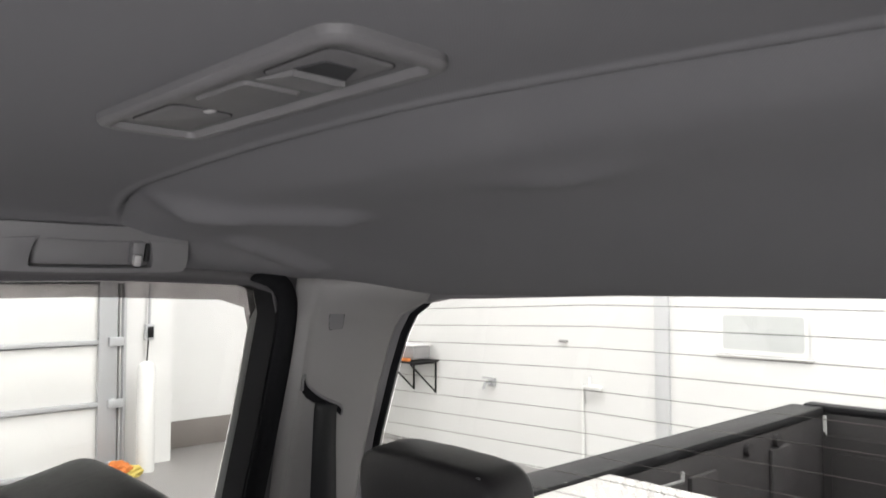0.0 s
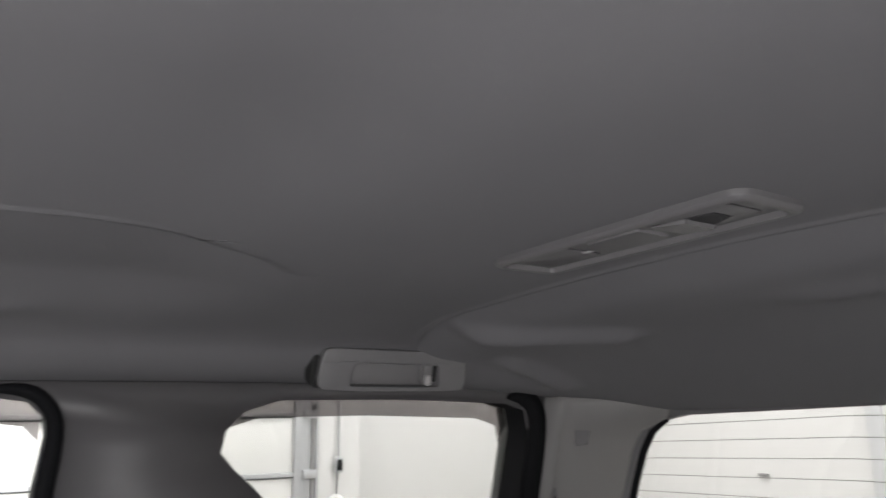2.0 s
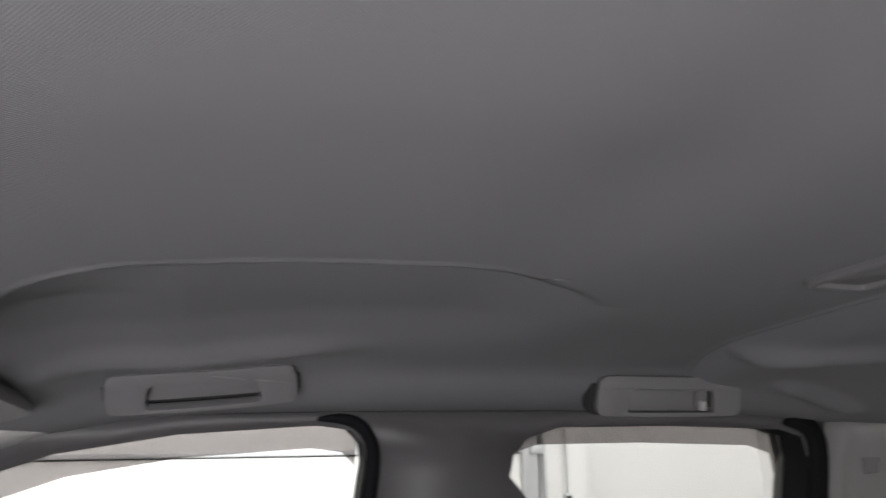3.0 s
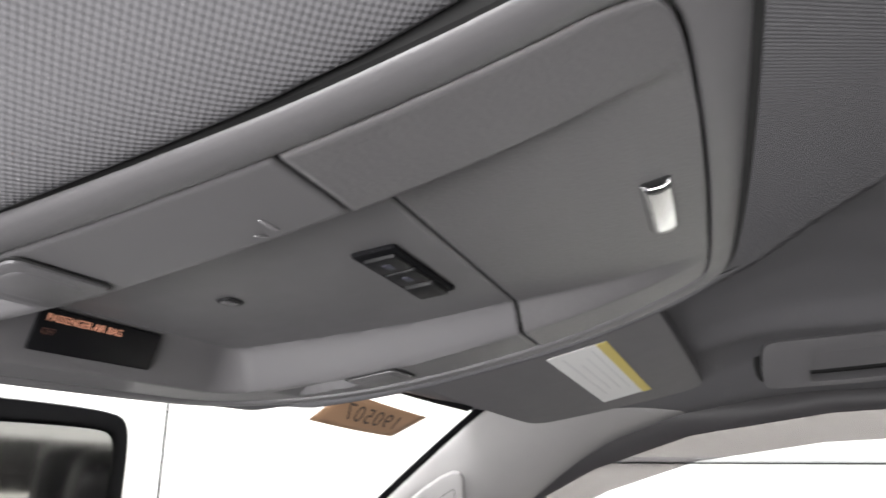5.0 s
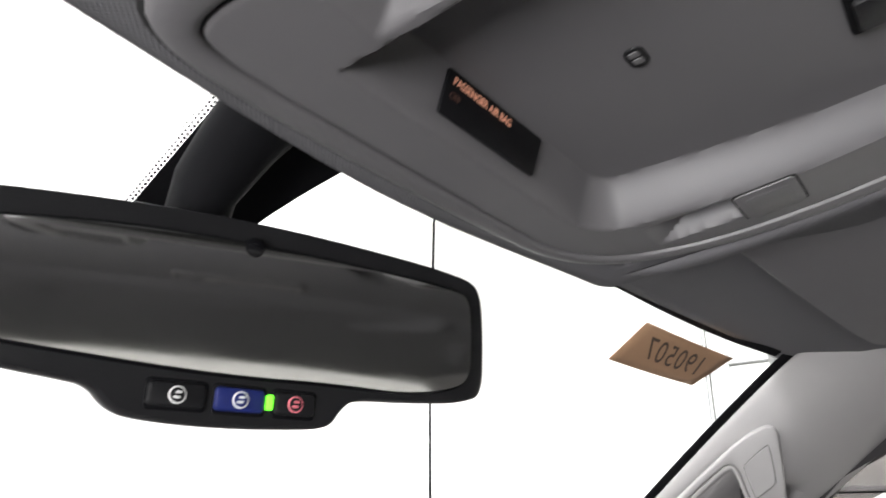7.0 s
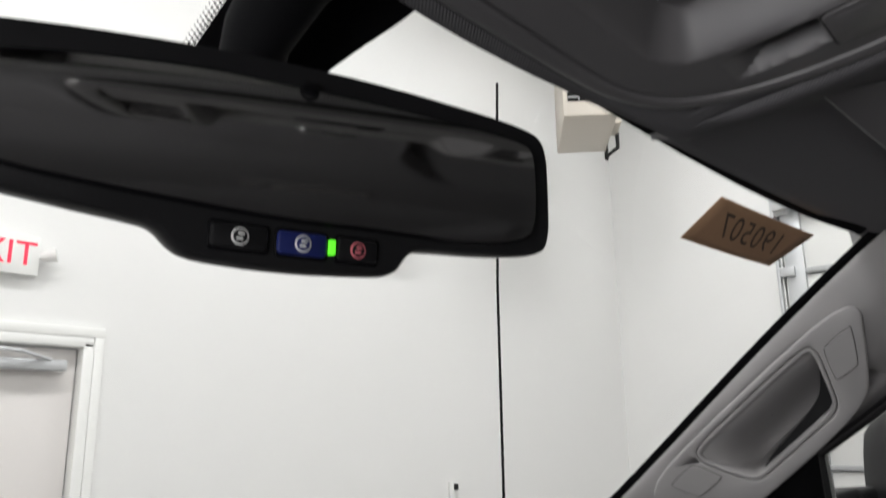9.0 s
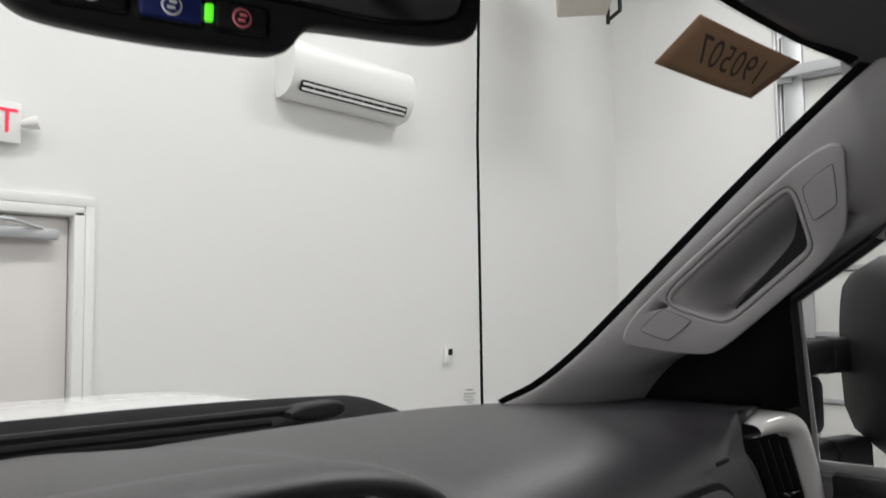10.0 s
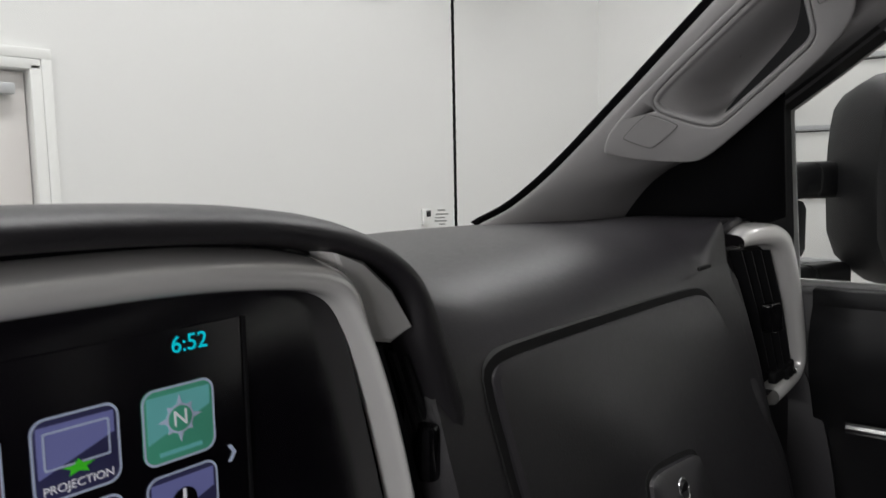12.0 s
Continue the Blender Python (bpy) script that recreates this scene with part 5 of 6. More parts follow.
part("body", grid(dash_pt, sorted(fine(-0.84, 0.60, 0.014) + fine(0.606, 0.84, 0.006)), fine(0, len(PR) - 1, 0.125)), DASH, dash, angle=60)


def face_y(z):
    """The dash face right of the centre stack."""
    return spl(z, [z_ for _, z_ in PR[9:14]][::-1], [y_ for y_, _ in PR[9:14]][::-1])


# glove box door, with lock and latch
gl = [(0.262, 1.30), (0.255, 1.425), (0.262, 1.4365), (0.285, 1.439), (0.45, 1.437), (0.575, 1.4345), (0.605, 1.430), (0.622, 1.415), (0.650, 1.340), (0.662, 1.24), (0.66, 1.20), (0.275, 1.20)]
gl = chaikin(gl, 2)
part("glovebox_gap", loft([[(x, face_y(z) + 0.004, z) for x, z in inset(gl, -0.0065)], [(x, face_y(z) - 0.0015, z) for x, z in inset(gl, -0.0065)]]), SEAM, dash)
glove = part("glovebox_door", loft([[(x, face_y(z) + 0.002, z) for x, z in gl], [(x, face_y(z) - 0.004, z) for x, z in gl], [(x, face_y(z) - 0.0065, z) for x, z in inset(gl, 0.003)]]), DASH, dash, "grained upper glovebox door")
def on_glove(x, z, d):
    return (x, face_y(z) - 0.0065 - d, z)
lat = chaikin([(0.392, 1.322), (0.405, 1.331), (0.44, 1.3285), (0.478, 1.3245), (0.484, 1.319), (0.484, 1.235), (0.392, 1.235)], 2)
part("latch_dish", loft([[on_glove(x, z, -0.003) for x, z in inset(lat, -0.004)], [on_glove(x, z, 0.0006) for x, z in inset(lat, -0.004)]]), SEAM, glove)
part("latch", loft([[on_glove(x, z, -0.002) for x, z in lat], [on_glove(x, z, 0.004) for x, z in lat], [on_glove(x, z, 0.0062) for x, z in inset(lat, 0.003)]]), DASH, glove, "glovebox latch plate")
part("lock_ring", tube([on_glove(0.436 + 0.0075 * math.cos(k * 0.2618), 1.312 + 0.0075 * math.sin(k * 0.2618), 0.0066) for k in range(25)], 0.0009, 6, caps=False), CHROME, glove, "thin chrome lock ring")
part("lock", tube([on_glove(0.436, 1.312, 0.004), on_glove(0.436, 1.312, 0.0072)], 0.0062, 16), BLACK, glove, "black key lock")
# moulded word that cannot be read
part("moulded_mark", box(0.602, face_y(1.452) - 0.004, 1.457, 0.030, 0.003, 0.004, 0.001), SEAM, dash)

# side air vent
vent = thing("air_vent", "silver framed black side air vent", "air vent")
VO = [(0.7010, 1.4800), (0.7110, 1.4868), (0.7564, 1.4900), (0.7821, 1.4841), (0.7987, 1.4673), (0.8182, 1.4044), (0.8273, 1.3371), (0.8200, 1.3083), (0.8020, 1.2950), (0.7717, 1.2826)]
VI = [(0.7045, 1.4655), (0.7170, 1.4663), (0.7475, 1.4667), (0.7698, 1.4626), (0.7828, 1.4496), (0.8028, 1.3867), (0.8168, 1.3255), (0.8107, 1.3166), (0.7950, 1.3105), (0.7709, 1.3010)]
def vy(x):
    return 0.166 - 0.30 * (x - 0.70)
vo, vi = chaikin(VO, 2, closed=False), chaikin(VI, 2, closed=False)
def vent_row(f, w):
    """A line between the vent's outer (0) and inner (1) edge."""
    return [(a + (c - a) * f, vy(a + (c - a) * f) + w, b + (d - b) * f) for (a, b), (c, d) in zip(vo, vi)]
part("surround", loft([vent_row(-0.04, 0.030), vent_row(0.0, 0.004), vent_row(0.06, -0.002), vent_row(0.18, -0.0055), vent_row(0.40, -0.0078), vent_row(0.65, -0.0080), vent_row(0.86, -0.0066), vent_row(0.97, -0.0040), vent_row(1.0, 0.000), vent_row(1.0, 0.020)], closed=False, caps=False), SILVER, vent, "satin silver vent surround", angle=60)
back = vo + [(0.690, 1.295), (0.690, 1.462)]
part("duct", loft([[(x, vy(x) + 0.016, z) for x, z in inset(back, 0.004)], [(x, vy(x) + 0.022, z) for x, z in inset(back, 0.004)]]), SEAM, vent)
for k in range(4):
    a, b = 0.713 + 0.0165 * k, 0.768 + 0.0135 * k
    part("vane", loft([[(x + dx, vy(x) + dy, z) for dx, dy in ((-0.0012, 0.001), (0.0012, 0.001), (0.0016, 0.014), (-0.0016, 0.014))] for x, z in ((a, 1.462 - 0.001 * k), ((a + b) / 2 + 0.002, 1.395), (b, 1.322))]), BLACK, vent)
tab = part("vane_tab", plate(rrect(0.0225, 0.034, 0.005, 4, 0.764, 1.384), 0.010, lambda u, v, w: (u + 0.25 * (1.384 - v), vy(u) + 0.002 - w, v), 0.0025), PIANO, vent)
part("thumbwheel_block", plate(rrect(0.036, 0.015, 0.004, 4, 0.792, 1.318), 0.008, lambda u, v, w: (u, vy(u) + 0.006 - w, v + 0.30 * (u - 0.792)), 0.002), BLACK, vent)
part("thumbwheel", tube([(0.790, vy(0.790) - 0.002, 1.314), (0.800, vy(0.800) - 0.002, 1.318)], 0.006, 14), BLACK, vent)
# chrome chip set in as the highlight on the wheel
part("thumbwheel_glint", box(0.802, vy(0.802) - 0.007, 1.3185, 0.0016, 0.003, 0.007, 0.0005), CHROME, vent)
# dash panel that closes the vent on its inner side, and the padded lip above it
clos = [(0.660, 1.462), (0.700, 1.466), (0.711, 1.432), (0.711, 1.400), (0.708, 1.352), (0.694, 1.3065), (0.676, 1.272), (0.660, 1.262)]
def cheek_y(z):
    return face_y(min(z, 1.436)) + 0.6 * max(0, z - 1.436)
part("vent_cheek", loft([[(x, vy(x) + 0.030, z) for x, z in clos], [(x, cheek_y(z) + 0.004, z) for x, z in clos], [(x, cheek_y(z) + 0.001, z) for x, z in inset(clos, 0.001)], [(x, cheek_y(z), z) for x, z in inset(clos, 0.004)]]), DASH, dash, angle=60)
lip = chaikin([(0.690, 0.184, 1.476), (0.697, 0.176, 1.485), (0.709, 0.173, 1.4905), (0.727, 0.174, 1.4925), (0.745, 0.178, 1.4905), (0.765, 0.190, 1.484)], 2, closed=False)
part("vent_lip", tube(lip, 0.0048, 10), DASH, dash)

# centre stack: hood, silver arch, screen
ARCH = [(0, 1.5410), (0.045, 1.5400), (0.09, 1.5375), (0.118, 1.5340), (0.138, 1.5300), (0.158, 1.5245), (0.180, 1.5145), (0.197, 1.5020), (0.209, 1.4860), (0.222, 1.457), (0.234, 1.425), (0.2425, 1.395), (0.252, 1.30), (0.255, 1.10)]
ARCH = chaikin([(-x, z) for x, z in ARCH[:0:-1]] + ARCH, 2, closed=False)


def off_open(pts, d):
    """An open outline moved to its left by d."""
    out = []
    for k, (x, z) in enumerate(pts):
        a, b = pts[max(0, k - 1)], pts[min(len(pts) - 1, k + 1)]
        dx, dz = b[0] - a[0], b[1] - a[1]
        l = math.hypot(dx, dz)
        out.append((x - dz / l * d, z + dx / l * d))
    return out


def arch(off):
    """Half-open outline of the stack, from left foot over the top to right foot, moved outwards by off."""
    # the rim grows thicker down the sides
    near, far = off_open(ARCH, off), off_open(ARCH, 1.9 * min(off, 0) + max(off, 0))
    return [(a + (c - a) * k, b + (d - b) * k) for (a, b), (c, d), k in ((p, q, sm((1.515 - h) / 0.05)) for p, q, (_, h) in zip(near, far, ARCH))]
hood = loft([[(x, y, z) for x, z in arch(o)] for o, y in ((-0.034, 0.36), (-0.014, 0.27), (-0.002, 0.220), (0.003, 0.190), (0.0024, 0.176), (0.0004, 0.167), (-0.0026, 0.1610), (-0.0062, 0.1585), (-0.0095, 0.1595), (-0.0120, 0.1650), (-0.0130, 0.175), (-0.0140, 0.192))], closed=False, caps=False)
part("hood", hood, DASH, dash, "soft hood over the centre stack", angle=70)
stack = thing("centre_stack", "silver trimmed centre stack with lit touch screen", "screen")
part("panel", loft([[(x, 0.190, z) for x, z in arch(-0.004)], [(x, 0.180, z) for x, z in arch(-0.006)]]), PIANO, stack)
tb = [(0.0, 1.5088), (0.055, 1.5085), (0.09, 1.5058), (0.120, 1.5020), (0.135, 1.4965), (0.1450, 1.484), (0.1562, 1.458), (0.1665, 1.425), (0.1750, 1.39), (0.198, 1.28)]
tb = chaikin([(-x, z) for x, z in tb[:0:-1]] + tb, 2, closed=False)
def wid(k):
    x, z = tb[k]
    return 0.0160 - 0.0085 * sm((1.498 - z) / 0.02)
wide = [wid(k) for k in range(len(tb))]
def tb_off(f):
    o1 = off_open(tb, 1.0)
    return [(x + (ox - x) * f * w, z + (oz - z) * f * w) for (x, z), (ox, oz), w in zip(tb, o1, wide)]
silver = loft([[(x, y, z) for x, z in tb_off(f)] for f, y in ((-0.05, 0.172), (0.0, 0.1612), (0.05, 0.1576), (0.12, 0.1555), (0.22, 0.1543), (0.35, 0.1536), (0.48, 0.1537), (0.60, 0.1546), (0.70, 0.1562), (0.80, 0.1590), (0.90, 0.1635), (1.0, 0.1705), (1.06, 0.178))], closed=False, caps=False)
part("trim_arch", silver, SILVER, stack, "satin silver arch trim")
# corner wedge above the right vent
for s in (1, -1):
    wd = [(s * 0.138, 1.5165), (s * 0.157, 1.5105), (s * 0.176, 1.4945), (s * 0.1905, 1.4735), (s * 0.174, 1.4680), (s * 0.158, 1.472), (s * 0.149, 1.490)]
    part("trim_corner", loft([[(x, 0.180, z) for x, z in wd], [(x, 0.1635, z) for x, z in wd], [(x, 0.162, z) for x, z in inset(wd, 0.002)]]), SILVER, stack)
    for k in range(3):
        x = s * (0.1745 + 0.0095 * k)
        part("vent_vane", tube([(x, 0.172, 1.464 - 0.004 * k), (x + s * 0.013, 0.170, 1.42), (x + s * 0.046, 0.165, 1.30)], 0.0022, 6), BLACK, stack)
    part("vent_tab", box(s * 0.203, 0.166, 1.402, 0.012, 0.014, 0.032, 0.004), PIANO, stack)
part("screen_bezel", plate(chaikin([(-0.184, 1.33), (-0.160, 1.43), (-0.148, 1.478), (-0.136, 1.497), (-0.12, 1.5035), (-0.05, 1.5085), (0.05, 1.5085), (0.12, 1.5035), (0.136, 1.497), (0.148, 1.478), (0.160, 1.43), (0.184, 1.33)], 2), 0.004, lambda u, v, w: (u, 0.1715 - w, v), 0.001), SCREEN, stack)
part("screen_glass", plate(rrect(0.180, 0.110, 0.001, cx=-0.001, cy=1.440), 0.0006, lambda u, v, w: (u, 0.1676 - w, v), 0.0002), SCREEN, stack, "lit touch screen glass")
part("screen_edge", box(0.0905, 0.1668, 1.440, 0.0012, 0.0012, 0.110), BLACK, stack)
ms = axes((0.0655, 0.1668, 1.4885), (1, 0, 0), (0, 0, 1))
writing("6:52", 0.0092, ms, CYANLIT, "clock_digits", stack, 0.0001)


def icon(cx, cz, w, h, top, bottom, name):
    """A rounded tile on the screen, two-tone, with a pale edge."""
    f = lambda u, v, q: (u, 0.1669 - q, v)
    ic = part("screen_icon", plate(rrect(w, h, 0.005, 5, cx, cz), 0.0003, f, 0.0001), bottom, stack, name)
    edge = sheet_with_holes(rrect(w, h, 0.005, 5, cx, cz), [rrect(w - 0.0018, h - 0.0018, 0.0043, 5, cx, cz)], lambda u, v: (u, 0.1665, v))
    part("icon_edge", edge, ICONEDGE, ic)
    poly = [(cx - w / 2 + 0.002, cz + h / 2 - 0.003), (cx + w / 2 - 0.002, cz + h / 2 - 0.003), (cx + w / 2 - 0.002, cz + 0.004), (cx - w / 2 + 0.002, cz - 0.006)]
    part("icon_sheen", loft([[f(u, v, 0.0003) for u, v in poly], [f(u, v, 0.0005) for u, v in poly]]), top, ic)
    return ic


def lit(name, c, e):
    return mat(name, c, 0.5, emit=e, vary=0.0, bump=0.0)


ICONEDGE = lit("icon_edge_glow", (0.42, 0.48, 0.62), 0.45)
BLUE1, BLUE0 = lit("icon_blue", (0.16, 0.17, 0.40), 0.5), lit("icon_dark_blue", (0.03, 0.03, 0.09), 0.4)
TEAL1, TEAL0 = lit("icon_teal", (0.13, 0.42, 0.42), 0.55), lit("icon_green", (0.06, 0.30, 0.20), 0.5)
PALELIT = lit("icon_white", (0.75, 0.75, 0.8), 0.6)
RED1, RED0 = lit("icon_red", (0.4, 0.12, 0.16), 0.5), lit("icon_dark_red", (0.12, 0.03, 0.05), 0.4)
GRN = lit("icon_lime", (0.05, 0.5, 0.02), 0.6)
W, Hh, P = 0.0305, 0.0295, 0.0390
for c in range(4):
    for r in range(2):
        cx, cz = 0.0594 - P * (3 - c), 1.4588 - 0.0335 * r
        top, bot = ((BLUE1, BLUE0), (TEAL1, TEAL0), (RED1, RED0))[{(3, 0): 1, (2, 0): 0, (3, 1): 0, (2, 1): 0, (1, 0): 2}.get((c, r), (c + r) % 2)]
        ic = icon(cx, cz, W, Hh, top, bot, "lit screen icon")
        if (c, r) == (2, 0):
            fr_ = sheet_with_holes(rrect(0.023, 0.0135, 0.0008, 2, cx, cz + 0.003), [rrect(0.0215, 0.012, 0.0006, 2, cx, cz + 0.003)], lambda u, v: (u, 0.1662, v))
            part("icon_picture", fr_, ICONEDGE, ic)
            part("icon_star", plate([(cx + (0.0058 if k % 2 == 0 else 0.0028) * math.sin(k * math.pi / 5), cz - 0.005 + (0.0030 if k % 2 == 0 else 0.0014) * math.cos(k * math.pi / 5)) for k in range(10)], 0.0002, lambda u, v, q: (u, 0.1663 - q, v), 0.0001), GRN, ic)
            writing("PROJECTION", 0.0042, axes((cx, 0.1662, cz - 0.0105), (1, 0, 0), (0, 0, 1)), PALELIT, "icon_letters", ic, 0.0001)
        if (c, r) == (3, 0):
            star = []
            for k in range(32):
                a = 2 * math.pi * k / 32
                rr = (0.0095 if k % 8 == 0 else 0.0075 if k % 4 == 0 else 0.0058)
                star.append((cx + rr * math.sin(a), cz + 0.0015 + rr * math.cos(a)))
            part("icon_compass", plate(star, 0.0002, lambda u, v, q: (u, 0.1663 - q, v), 0.0001), ICONEDGE, ic)
            part("icon_disc", plate([(cx + 0.005 * math.cos(k * 0.3142), cz + 0.0015 + 0.005 * math.sin(k * 0.3142)) for k in range(20)], 0.0002, lambda u, v, q: (u, 0.1661 - q, v), 0.0001), TEAL0, ic)
            writing("N", 0.0085, axes((cx, 0.1658, cz + 0.0015), (1, 0, 0), (0, 0, 1)), PALELIT, "icon_letters", ic, 0.0001)
            part("icon_caption", box(cx, 0.1663, cz - 0.0108, 0.018, 0.0003, 0.0016), TEAL1, ic)
        if (c, r) == (3, 1):
            part("icon_disc", plate([(cx + 0.0055 * math.cos(k * 0.3142), cz + 0.002 + 0.0055 * math.sin(k * 0.3142)) for k in range(20)], 0.0002, lambda u, v, q: (u, 0.1663 - q, v), 0.0001), SCREEN, ic)
            part("icon_needle", box(cx, 0.1659, cz + 0.004, 0.0012, 0.0003, 0.006), PALELIT, ic)
arrow = [(0.0800, 1.4430), (0.0818, 1.4430), (0.0840, 1.4395), (0.0818, 1.4360), (0.0800, 1.4360), (0.0822, 1.4395)]
part("screen_arrow", plate(arrow, 0.0003, lambda u, v, w: (u, 0.1668 - w, v), 0.0001), ICONEDGE, stack)

# ---- door, seats ----
pull = thing("door_pull", "black inner door pull with chrome lever", "door handle")
part("cup", box(0.835, 0.03, 1.335, 0.04, 0.14, 0.05, 0.012), BLACK, pull)
part("lever", tube([(0.805, 0.075, 1.262), (0.800, 0.03, 1.264), (0.808, -0.03, 1.266)], 0.006, 10), CHROME, pull)


def cushion(w, h, d, m, squash=2.6, n=28, k=18, bulge=0.0):
    """A padded block with round edges."""
    loops = []
    for i in range(k + 1):
        a = -math.pi / 2 + math.pi * i / k
        ca, sa = max(0.02, math.cos(a)) ** (2 / squash), math.copysign(abs(math.sin(a)) ** (2 / squash), math.sin(a))
        loop = []
        for j in range(n):
            t = 2 * math.pi * j / n
            u = math.copysign(abs(math.cos(t)) ** (2 / squash), math.cos(t)) * w / 2 * ca
            v = math.copysign(abs(math.sin(t)) ** (2 / squash), math.sin(t)) * h / 2 * ca
            loop.append(tuple(m @ Vector((u, sa * d / 2, v + bulge * (1 - (2 * u / w) ** 2)))))
        loops.append(loop)
    return loft(loops)


def seat(name, x, y, top, label, w=0.54, hr=(0.28, 0.19, 0.10), tilt=-12):
    st = thing(name, label, "seat")
    m = pose(x, y, top, tilt, 0, 0)
    hd = part("headrest", cushion(hr[0], hr[1], hr[2], m @ Matrix.Translation((0, 0, -hr[1] / 2)), 6.5, 48, 28, 0.004), LEATHER, st)
    seamline = [tuple(m @ Vector((u, 0.0 + hr[2] * 0.36, -0.004 - hr[1] * 0.5 + hr[1] * 0.5))) for u in lerp(-hr[0] * 0.40, hr[0] * 0.40, 8)]
    part("stitching", tube(seamline, 0.0012, 6), GREY, hd)
    for dx in (-0.07, 0.07):
        part("post", tube([tuple(m @ Vector((dx, 0, -hr[1] + 0.02))), tuple(m @ Vector((dx, 0, -hr[1] - 0.08)))], 0.007), CHROME, st)
    part("backrest", cushion(w, 0.66, 0.16, m @ Matrix.Translation((0, 0.0, -hr[1] - 0.36)), 4.0), LEATHER, st)
    part("cushion", cushion(w, 0.16, 0.52, pose(x, y + 0.30, top - 0.86, 4, 0, 0), 4.0), LEATHER, st)
    return st


seat("rear_seat", 0.418, -1.395, 1.614, "black leather rear bench seat with headrest", 0.60, (0.262, 0.185, 0.09), -5)
seat("rear_seat", -0.418, -1.395, 1.614, "black leather rear bench seat with headrest", 0.60, (0.262, 0.185, 0.09), -5)
seat("front_seat", 0.425, -0.960, 1.645, "black leather front passenger seat with headrest", 0.54, (0.29, 0.20, 0.11), -14)
# unseen panel, added to stop shop light leaking in below the dashboard
tagged(obj("wall_firewall", box(0, 0.50, 1.06, 1.62, 0.03, 0.72, 0.004), BLACK), "black firewall behind the dashboard", "firewall", kind="structure")
tagged(obj("floor_cab", box(0, -0.45, 0.72, 1.6, 2.3, 0.05, 0.01), BLACK), "black cab floor carpet", "cab floor", kind="structure")

# ---- outside: hood, cowl, tow mirror, bed ----
hood_ = tagged(obj("truck_hood", grid(lambda x, y: (x, y, 1.444 + 0.02 * math.cos(x * 1.9) - 0.10 * sm((y - 1.1) / 1.2) - 0.12 * sm((abs(x) - 0.65) / 0.3)), fine(-0.95, 0.95, 0.05), fine(0.98, 2.15, 0.06)), TRUCKWHITE), "white painted truck hood", "hood", kind="structure")
cow = thing("cowl_panel", "black plastic cowl below the windshield", "cowl")
def cowl_z(x, y):
    """The cowl climbs from the glass to a crowned rear edge that falls away at the fender."""
    edge = 1.479 - 0.026 * (x / 0.75) ** 2 - 0.32 * max(0.0, abs(x) - 0.79)
    return edge - 0.050 * (1 - sm((y - 0.64) / 0.26)) - 0.03 * sm((y - 0.91) / 0.1)
part("panel", grid(lambda x, y: (x, y, cowl_z(x, y)), fine(-0.92, 0.92, 0.02), fine(0.62, 1.02, 0.02)), RUBBER, cow)
wip = thing("wiper", "black windshield wiper arm", "wiper")
part("arm", tube([(0.56, 0.775, 1.462), (0.40, 0.785, 1.466), (0.16, 0.79, 1.474), (-0.3, 0.80, 1.478)], [0.007, 0.006, 0.006, 0.006], 8), BLACK, wip)
part("head", loft([[(x, 0.770 + a, 1.458 + b * h_) for a, b in rrect(0.036, 0.024, 0.006, 4)] for x, h_ in ((0.535, 0.3), (0.556, 0.9), (0.566, 1.0), (0.618, 1.0), (0.630, 0.85), (0.636, 0.5))]), BLACK, wip)
part("blade", tube([(0.50, 0.755, 1.452), (0.2, 0.775, 1.462), (-0.3, 0.79, 1.466)], 0.005, 6), RUBBER, wip)

TOWBLACK = mat("weathered_black_mirror_plastic", (0.010, 0.010, 0.011), 0.5, vary=0.12, grain=700, bump=0.35, depth=0.0004, spec=0.35)
tm = thing("tow_mirror", "black extended towing mirror with twin arms", "mirror")
mo = pose(1.193, 0.056, 1.52, 0, 0, -40)
part("head", loft([[tuple(mo @ Vector((u * k * 0.5, w, v * k))) for u, v in chaikin([(-0.22, -0.155), (-0.245, 0.05), (-0.20, 0.165), (0.20, 0.165), (0.24, 0.05), (0.22, -0.155)], 2)] for k, w in ((0.70, 0.085), (0.92, 0.07), (1.0, 0.03), (1.0, -0.03), (0.97, -0.04))]), TOWBLACK, tm)
part("mirror_glass", plate(chaikin([(-0.09, -0.13), (-0.10, 0.04), (-0.085, 0.13), (0.085, 0.13), (0.10, 0.04), (0.09, -0.13)], 2), 0.004, lambda u, v, w: tuple(mo @ Vector((u, -0.041 - w, v))), 0.001), MIRROR, tm)
part("arm", loft([[(x, y + a, z + b) for a, b in rrect(0.052, 2 * h_, 0.014, 4)] for x, y, z, h_ in ((0.83, 0.245, 1.503, 0.024), (0.98, 0.235, 1.522, 0.026), (1.09, 0.205, 1.527, 0.026), (1.155, 0.165, 1.528, 0.027))]), TOWBLACK, tm)
part("arm", loft([[(x, y + a, z + b) for a, b in rrect(0.048, 2 * h_, 0.014, 4)] for x, y, z, h_ in ((0.85, 0.25, 1.362, 0.026), (1.0, 0.23, 1.368, 0.028), (1.09, 0.205, 1.371, 0.030), (1.155, 0.165, 1.374, 0.030))]), TOWBLACK, tm)
part("base", box(1.03, 0.215, 1.458, 0.10, 0.06, 0.086, 0.014), TOWBLACK, tm)
for z, h_ in ((1.527, 0.027), (1.371, 0.031)):
    part("arm_joint", loft([[(x, 0.205 - 0.6 * (x - 1.09) + a, z + b) for a, b in rrect(0.054, 2 * h_, 0.015, 4)] for x in (1.098, 1.102)]), SEAM, tm)
part("glass_divider", box(0, -0.047, -0.045, 0.19, 0.006, 0.012, 0.001, mo), TOWBLACK, tm)

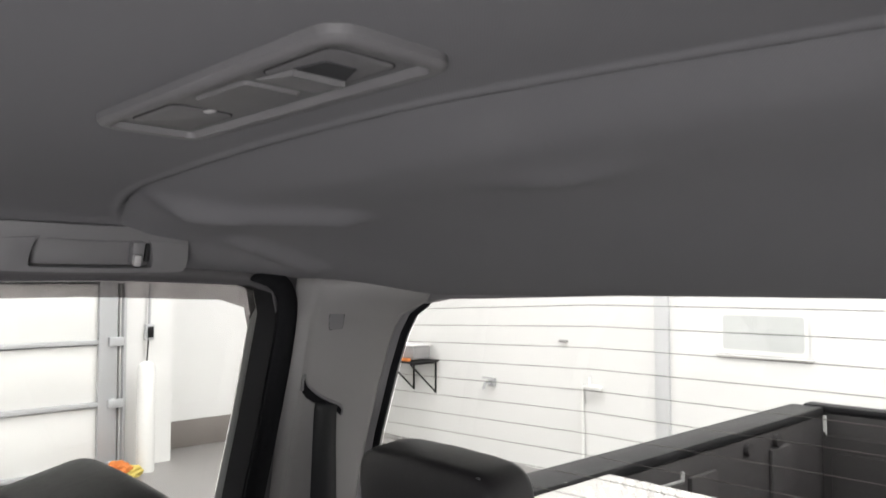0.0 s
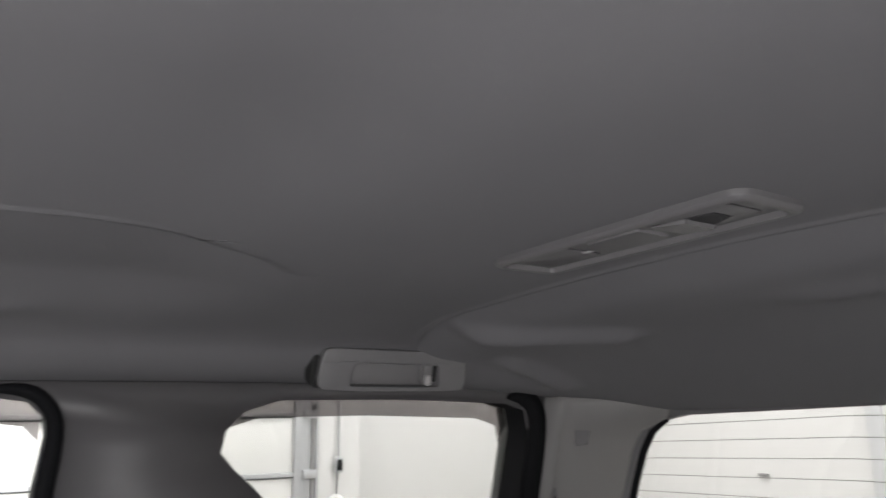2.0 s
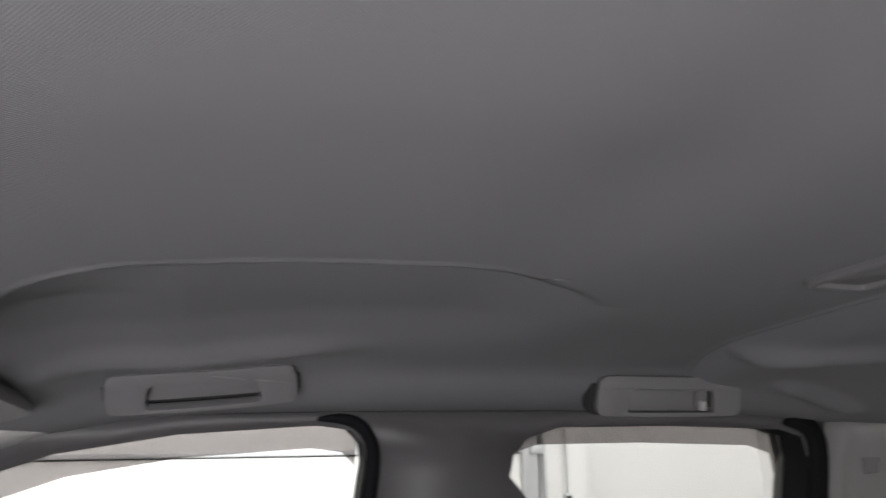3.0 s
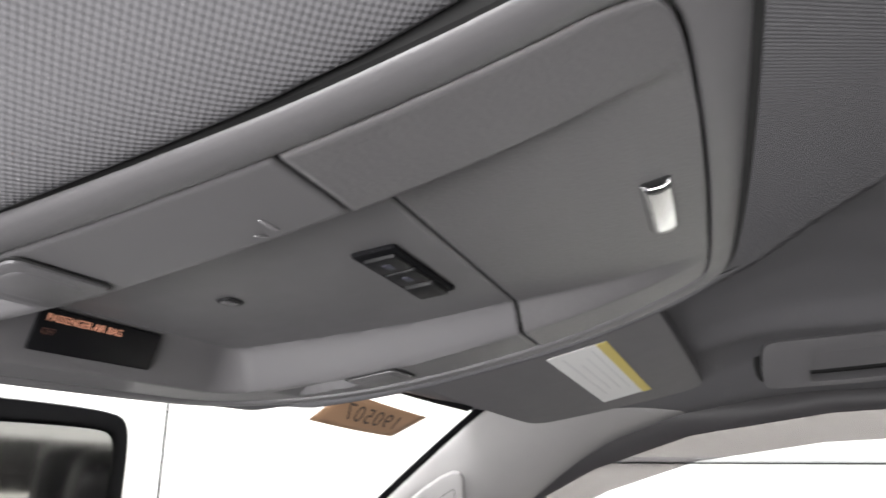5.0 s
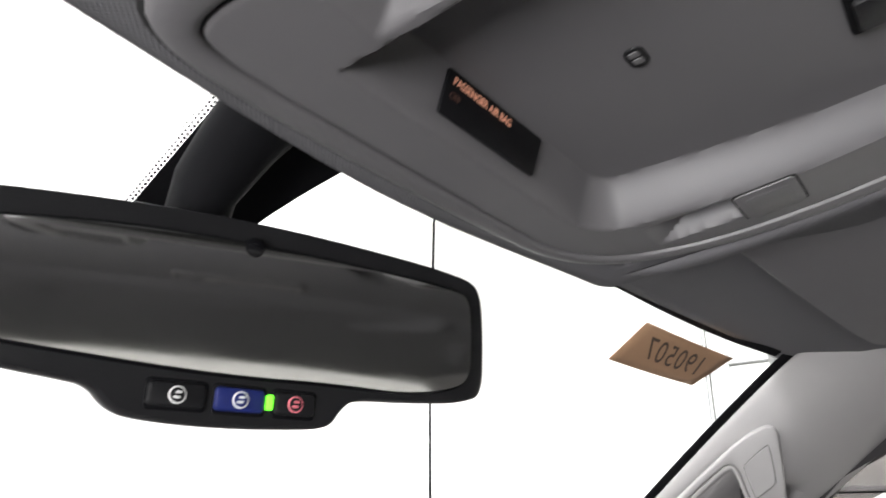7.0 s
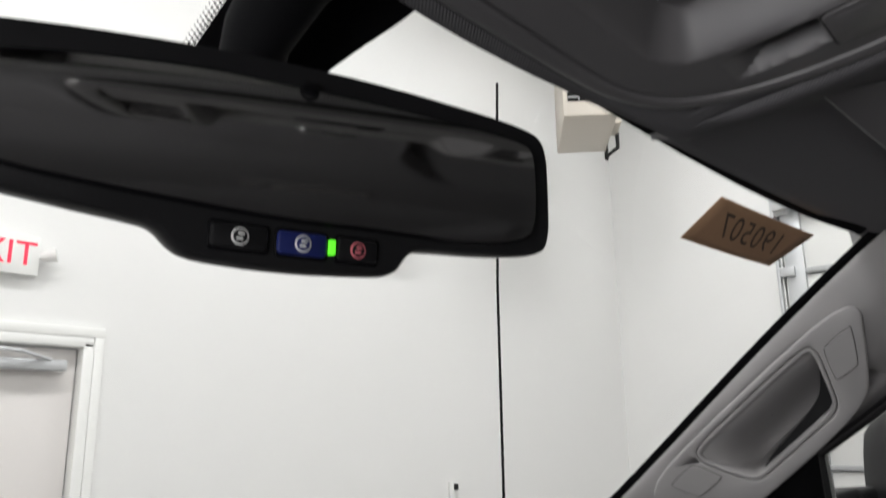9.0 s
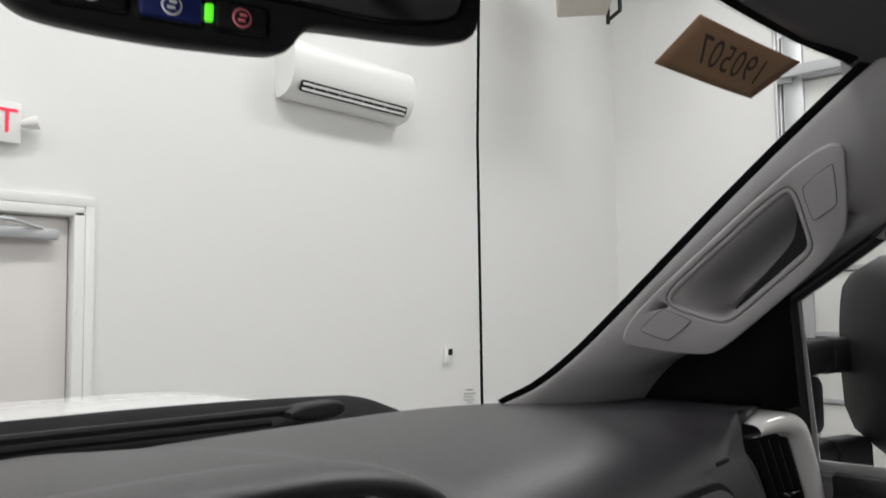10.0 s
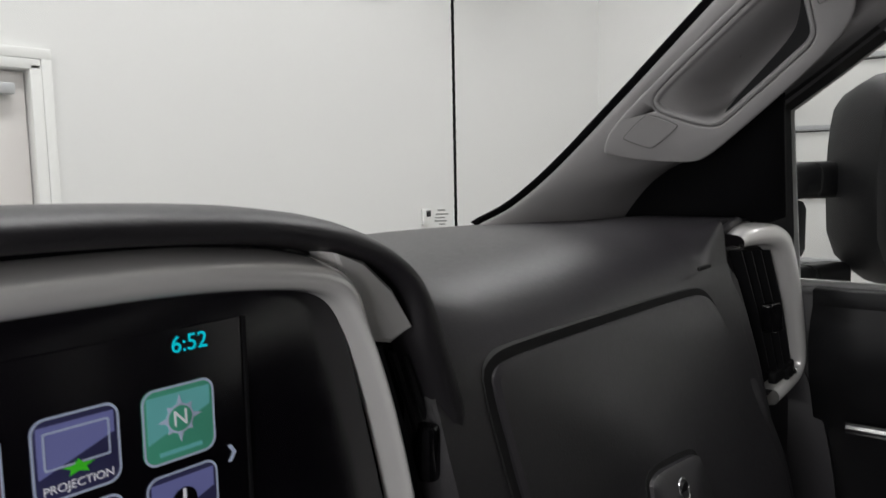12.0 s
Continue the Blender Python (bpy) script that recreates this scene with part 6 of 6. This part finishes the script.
DULL = mat("dull_zinc_plate", (0.16, 0.16, 0.16), 0.5, metal=0.4, vary=0.15)
bed = thing("truck_bed", "black lined pickup bed with closed tailgate", "truck bed")
for s in (1, -1):
    part("side_rail", box(s * 0.935, -2.78, 1.325, 0.13, 2.16, 0.035, 0.010), BLACK, bed)
    part("side_wall", box(s * 0.905, -2.78, 1.03, 0.06, 2.16, 0.56, 0.012), LINER, bed)
    part("outer_side", box(s * 0.985, -2.78, 1.0, 0.04, 2.16, 0.62, 0.012), TRUCKWHITE, bed)
    for y in (-2.35, -2.9, -3.45):
        part("wall_rib", box(s * 0.870, y, 1.02, 0.02, 0.16, 0.46, 0.008), LINER, bed)
    part("tie_hook", tube([(s * 0.855, -2.55, 1.285), (s * 0.835, -2.60, 1.265), (s * 0.835, -2.72, 1.262), (s * 0.858, -2.76, 1.275)], 0.007, 8), DULL, bed)
    for y in (-3.20, -3.42):
        part("plug", tube([(s * 0.874, y, 1.275), (s * 0.858, y, 1.275)], 0.022, 14), LINER, bed)
part("floor", box(0, -2.78, 0.76, 1.8, 2.16, 0.04), LINER, bed)
part("front_wall", box(0, -1.70, 1.03, 1.9, 0.05, 0.58, 0.01), LINER, bed)
# thin white strips put in for light through the gaps beside the tailgate
for s in (1, -1):
    part("gate_gap_light", box(s * 0.868, -3.856, 1.16, 0.014, 0.010, 0.30, 0.003), TRUCKWHITE, bed, "white strip as the light through the gap beside the tailgate")
tg = part("tailgate", box(0, -3.885, 1.045, 1.86, 0.05, 0.57, 0.012), LINER, bed)
part("tailgate_cap", box(0, -3.885, 1.335, 1.90, 0.075, 0.03, 0.010), BLACK, bed)
for x in (0.52, -0.52):
    for k, (w, h, d) in enumerate(((0.78, 0.36, 0.012), (0.66, 0.24, 0.020))):
        part("tailgate_panel", loft([[(x + u, -3.862, 1.06 + v) for u, v in rrect(w, h, 0.04, 4)], [(x + u, -3.862 + d, 1.06 + v) for u, v in rrect(w - 0.02, h - 0.02, 0.04, 4)]]), LINER, bed)
    for dx in (-0.36, 0.36):
        for dz in (-0.14, 0.17):
            part("tailgate_bolt", tube([(x + dx, -3.862, 1.06 + dz), (x + dx, -3.848, 1.06 + dz)], 0.02, 12), LINER, bed)

for s in (1, -1):
    wh = part("wheel", tube([(s * 0.74, -2.9, 0.40), (s * 0.76, -2.9, 0.40), (s * 0.97, -2.9, 0.40), (s * 0.99, -2.9, 0.40)], [0.36, 0.40, 0.40, 0.36], 40), RUBBER, bed, "black truck tyre")
part("frame_rail", box(0, -2.3, 0.62, 1.1, 3.0, 0.26, 0.02), SEAM, bed)

tool = thing("tool_box", "bright aluminium tread plate tool box in the bed", "tool box")
part("lid", box(0.0, -2.08, 1.322, 1.73, 0.64, 0.03, 0.012), ALU, tool)
part("body", box(0.0, -2.08, 1.045, 1.66, 0.58, 0.524, 0.012), ALU, tool)
tread = bmesh.new()
for i in range(44):
    for j in range(20):
        x, y = 0.04 + 0.018 * i, -2.375 + 0.030 * j + 0.0075 * (i % 2)
        a = radians(45 if (i + j) % 2 else -45)
        c, s_ = math.cos(a), math.sin(a)
        q = [(0.010, 0), (0, 0.0035), (-0.010, 0), (0, -0.0035)]
        lo = [tread.verts.new((x + u * c - v * s_, y + u * s_ + v * c, 1.3368)) for u, v in q]
        tp = tread.verts.new((x, y, 1.3405))
        for k in range(4):
            tread.faces.new((lo[k], lo[(k + 1) % 4], tp))
tagged(part("tread_pattern", tread, ALU, tool, smooth=False), kind="stuff")

ant = thing("antenna", "black spiral-wound mast antenna on the fender", "antenna")
AX, AY = 0.885, 0.68
part("mast", tube([(AX, AY, 1.20), (AX, AY, 1.9), (AX + 0.004, AY - 0.01, 2.30)], 0.0024, 10), RUBBER, ant)
turns = []
for k in range(640):
    a = k * 0.55
    zz = 1.22 + 1.06 * k / 639
    turns.append((AX + 0.0026 * math.cos(a) + 0.004 * max(0, zz - 1.9) / 0.4, AY + 0.0026 * math.sin(a) - 0.01 * max(0, zz - 1.9) / 0.4, zz))
part("spiral", tube(turns, 0.0007, 5), RUBBER, ant)
part("base", tube([(AX, AY, 1.14), (AX, AY, 1.20), (AX, AY, 1.23)], [0.018, 0.012, 0.005], 12), BLACK, ant)
fend = tagged(obj("truck_fender", grid(lambda x, y: (x, y, 1.21 - 0.25 * sm((x - 0.86) / 0.14)), fine(0.78, 1.0, 0.02), fine(0.45, 2.1, 0.1)), TRUCKWHITE), "white painted front fender", "fender", kind="structure")
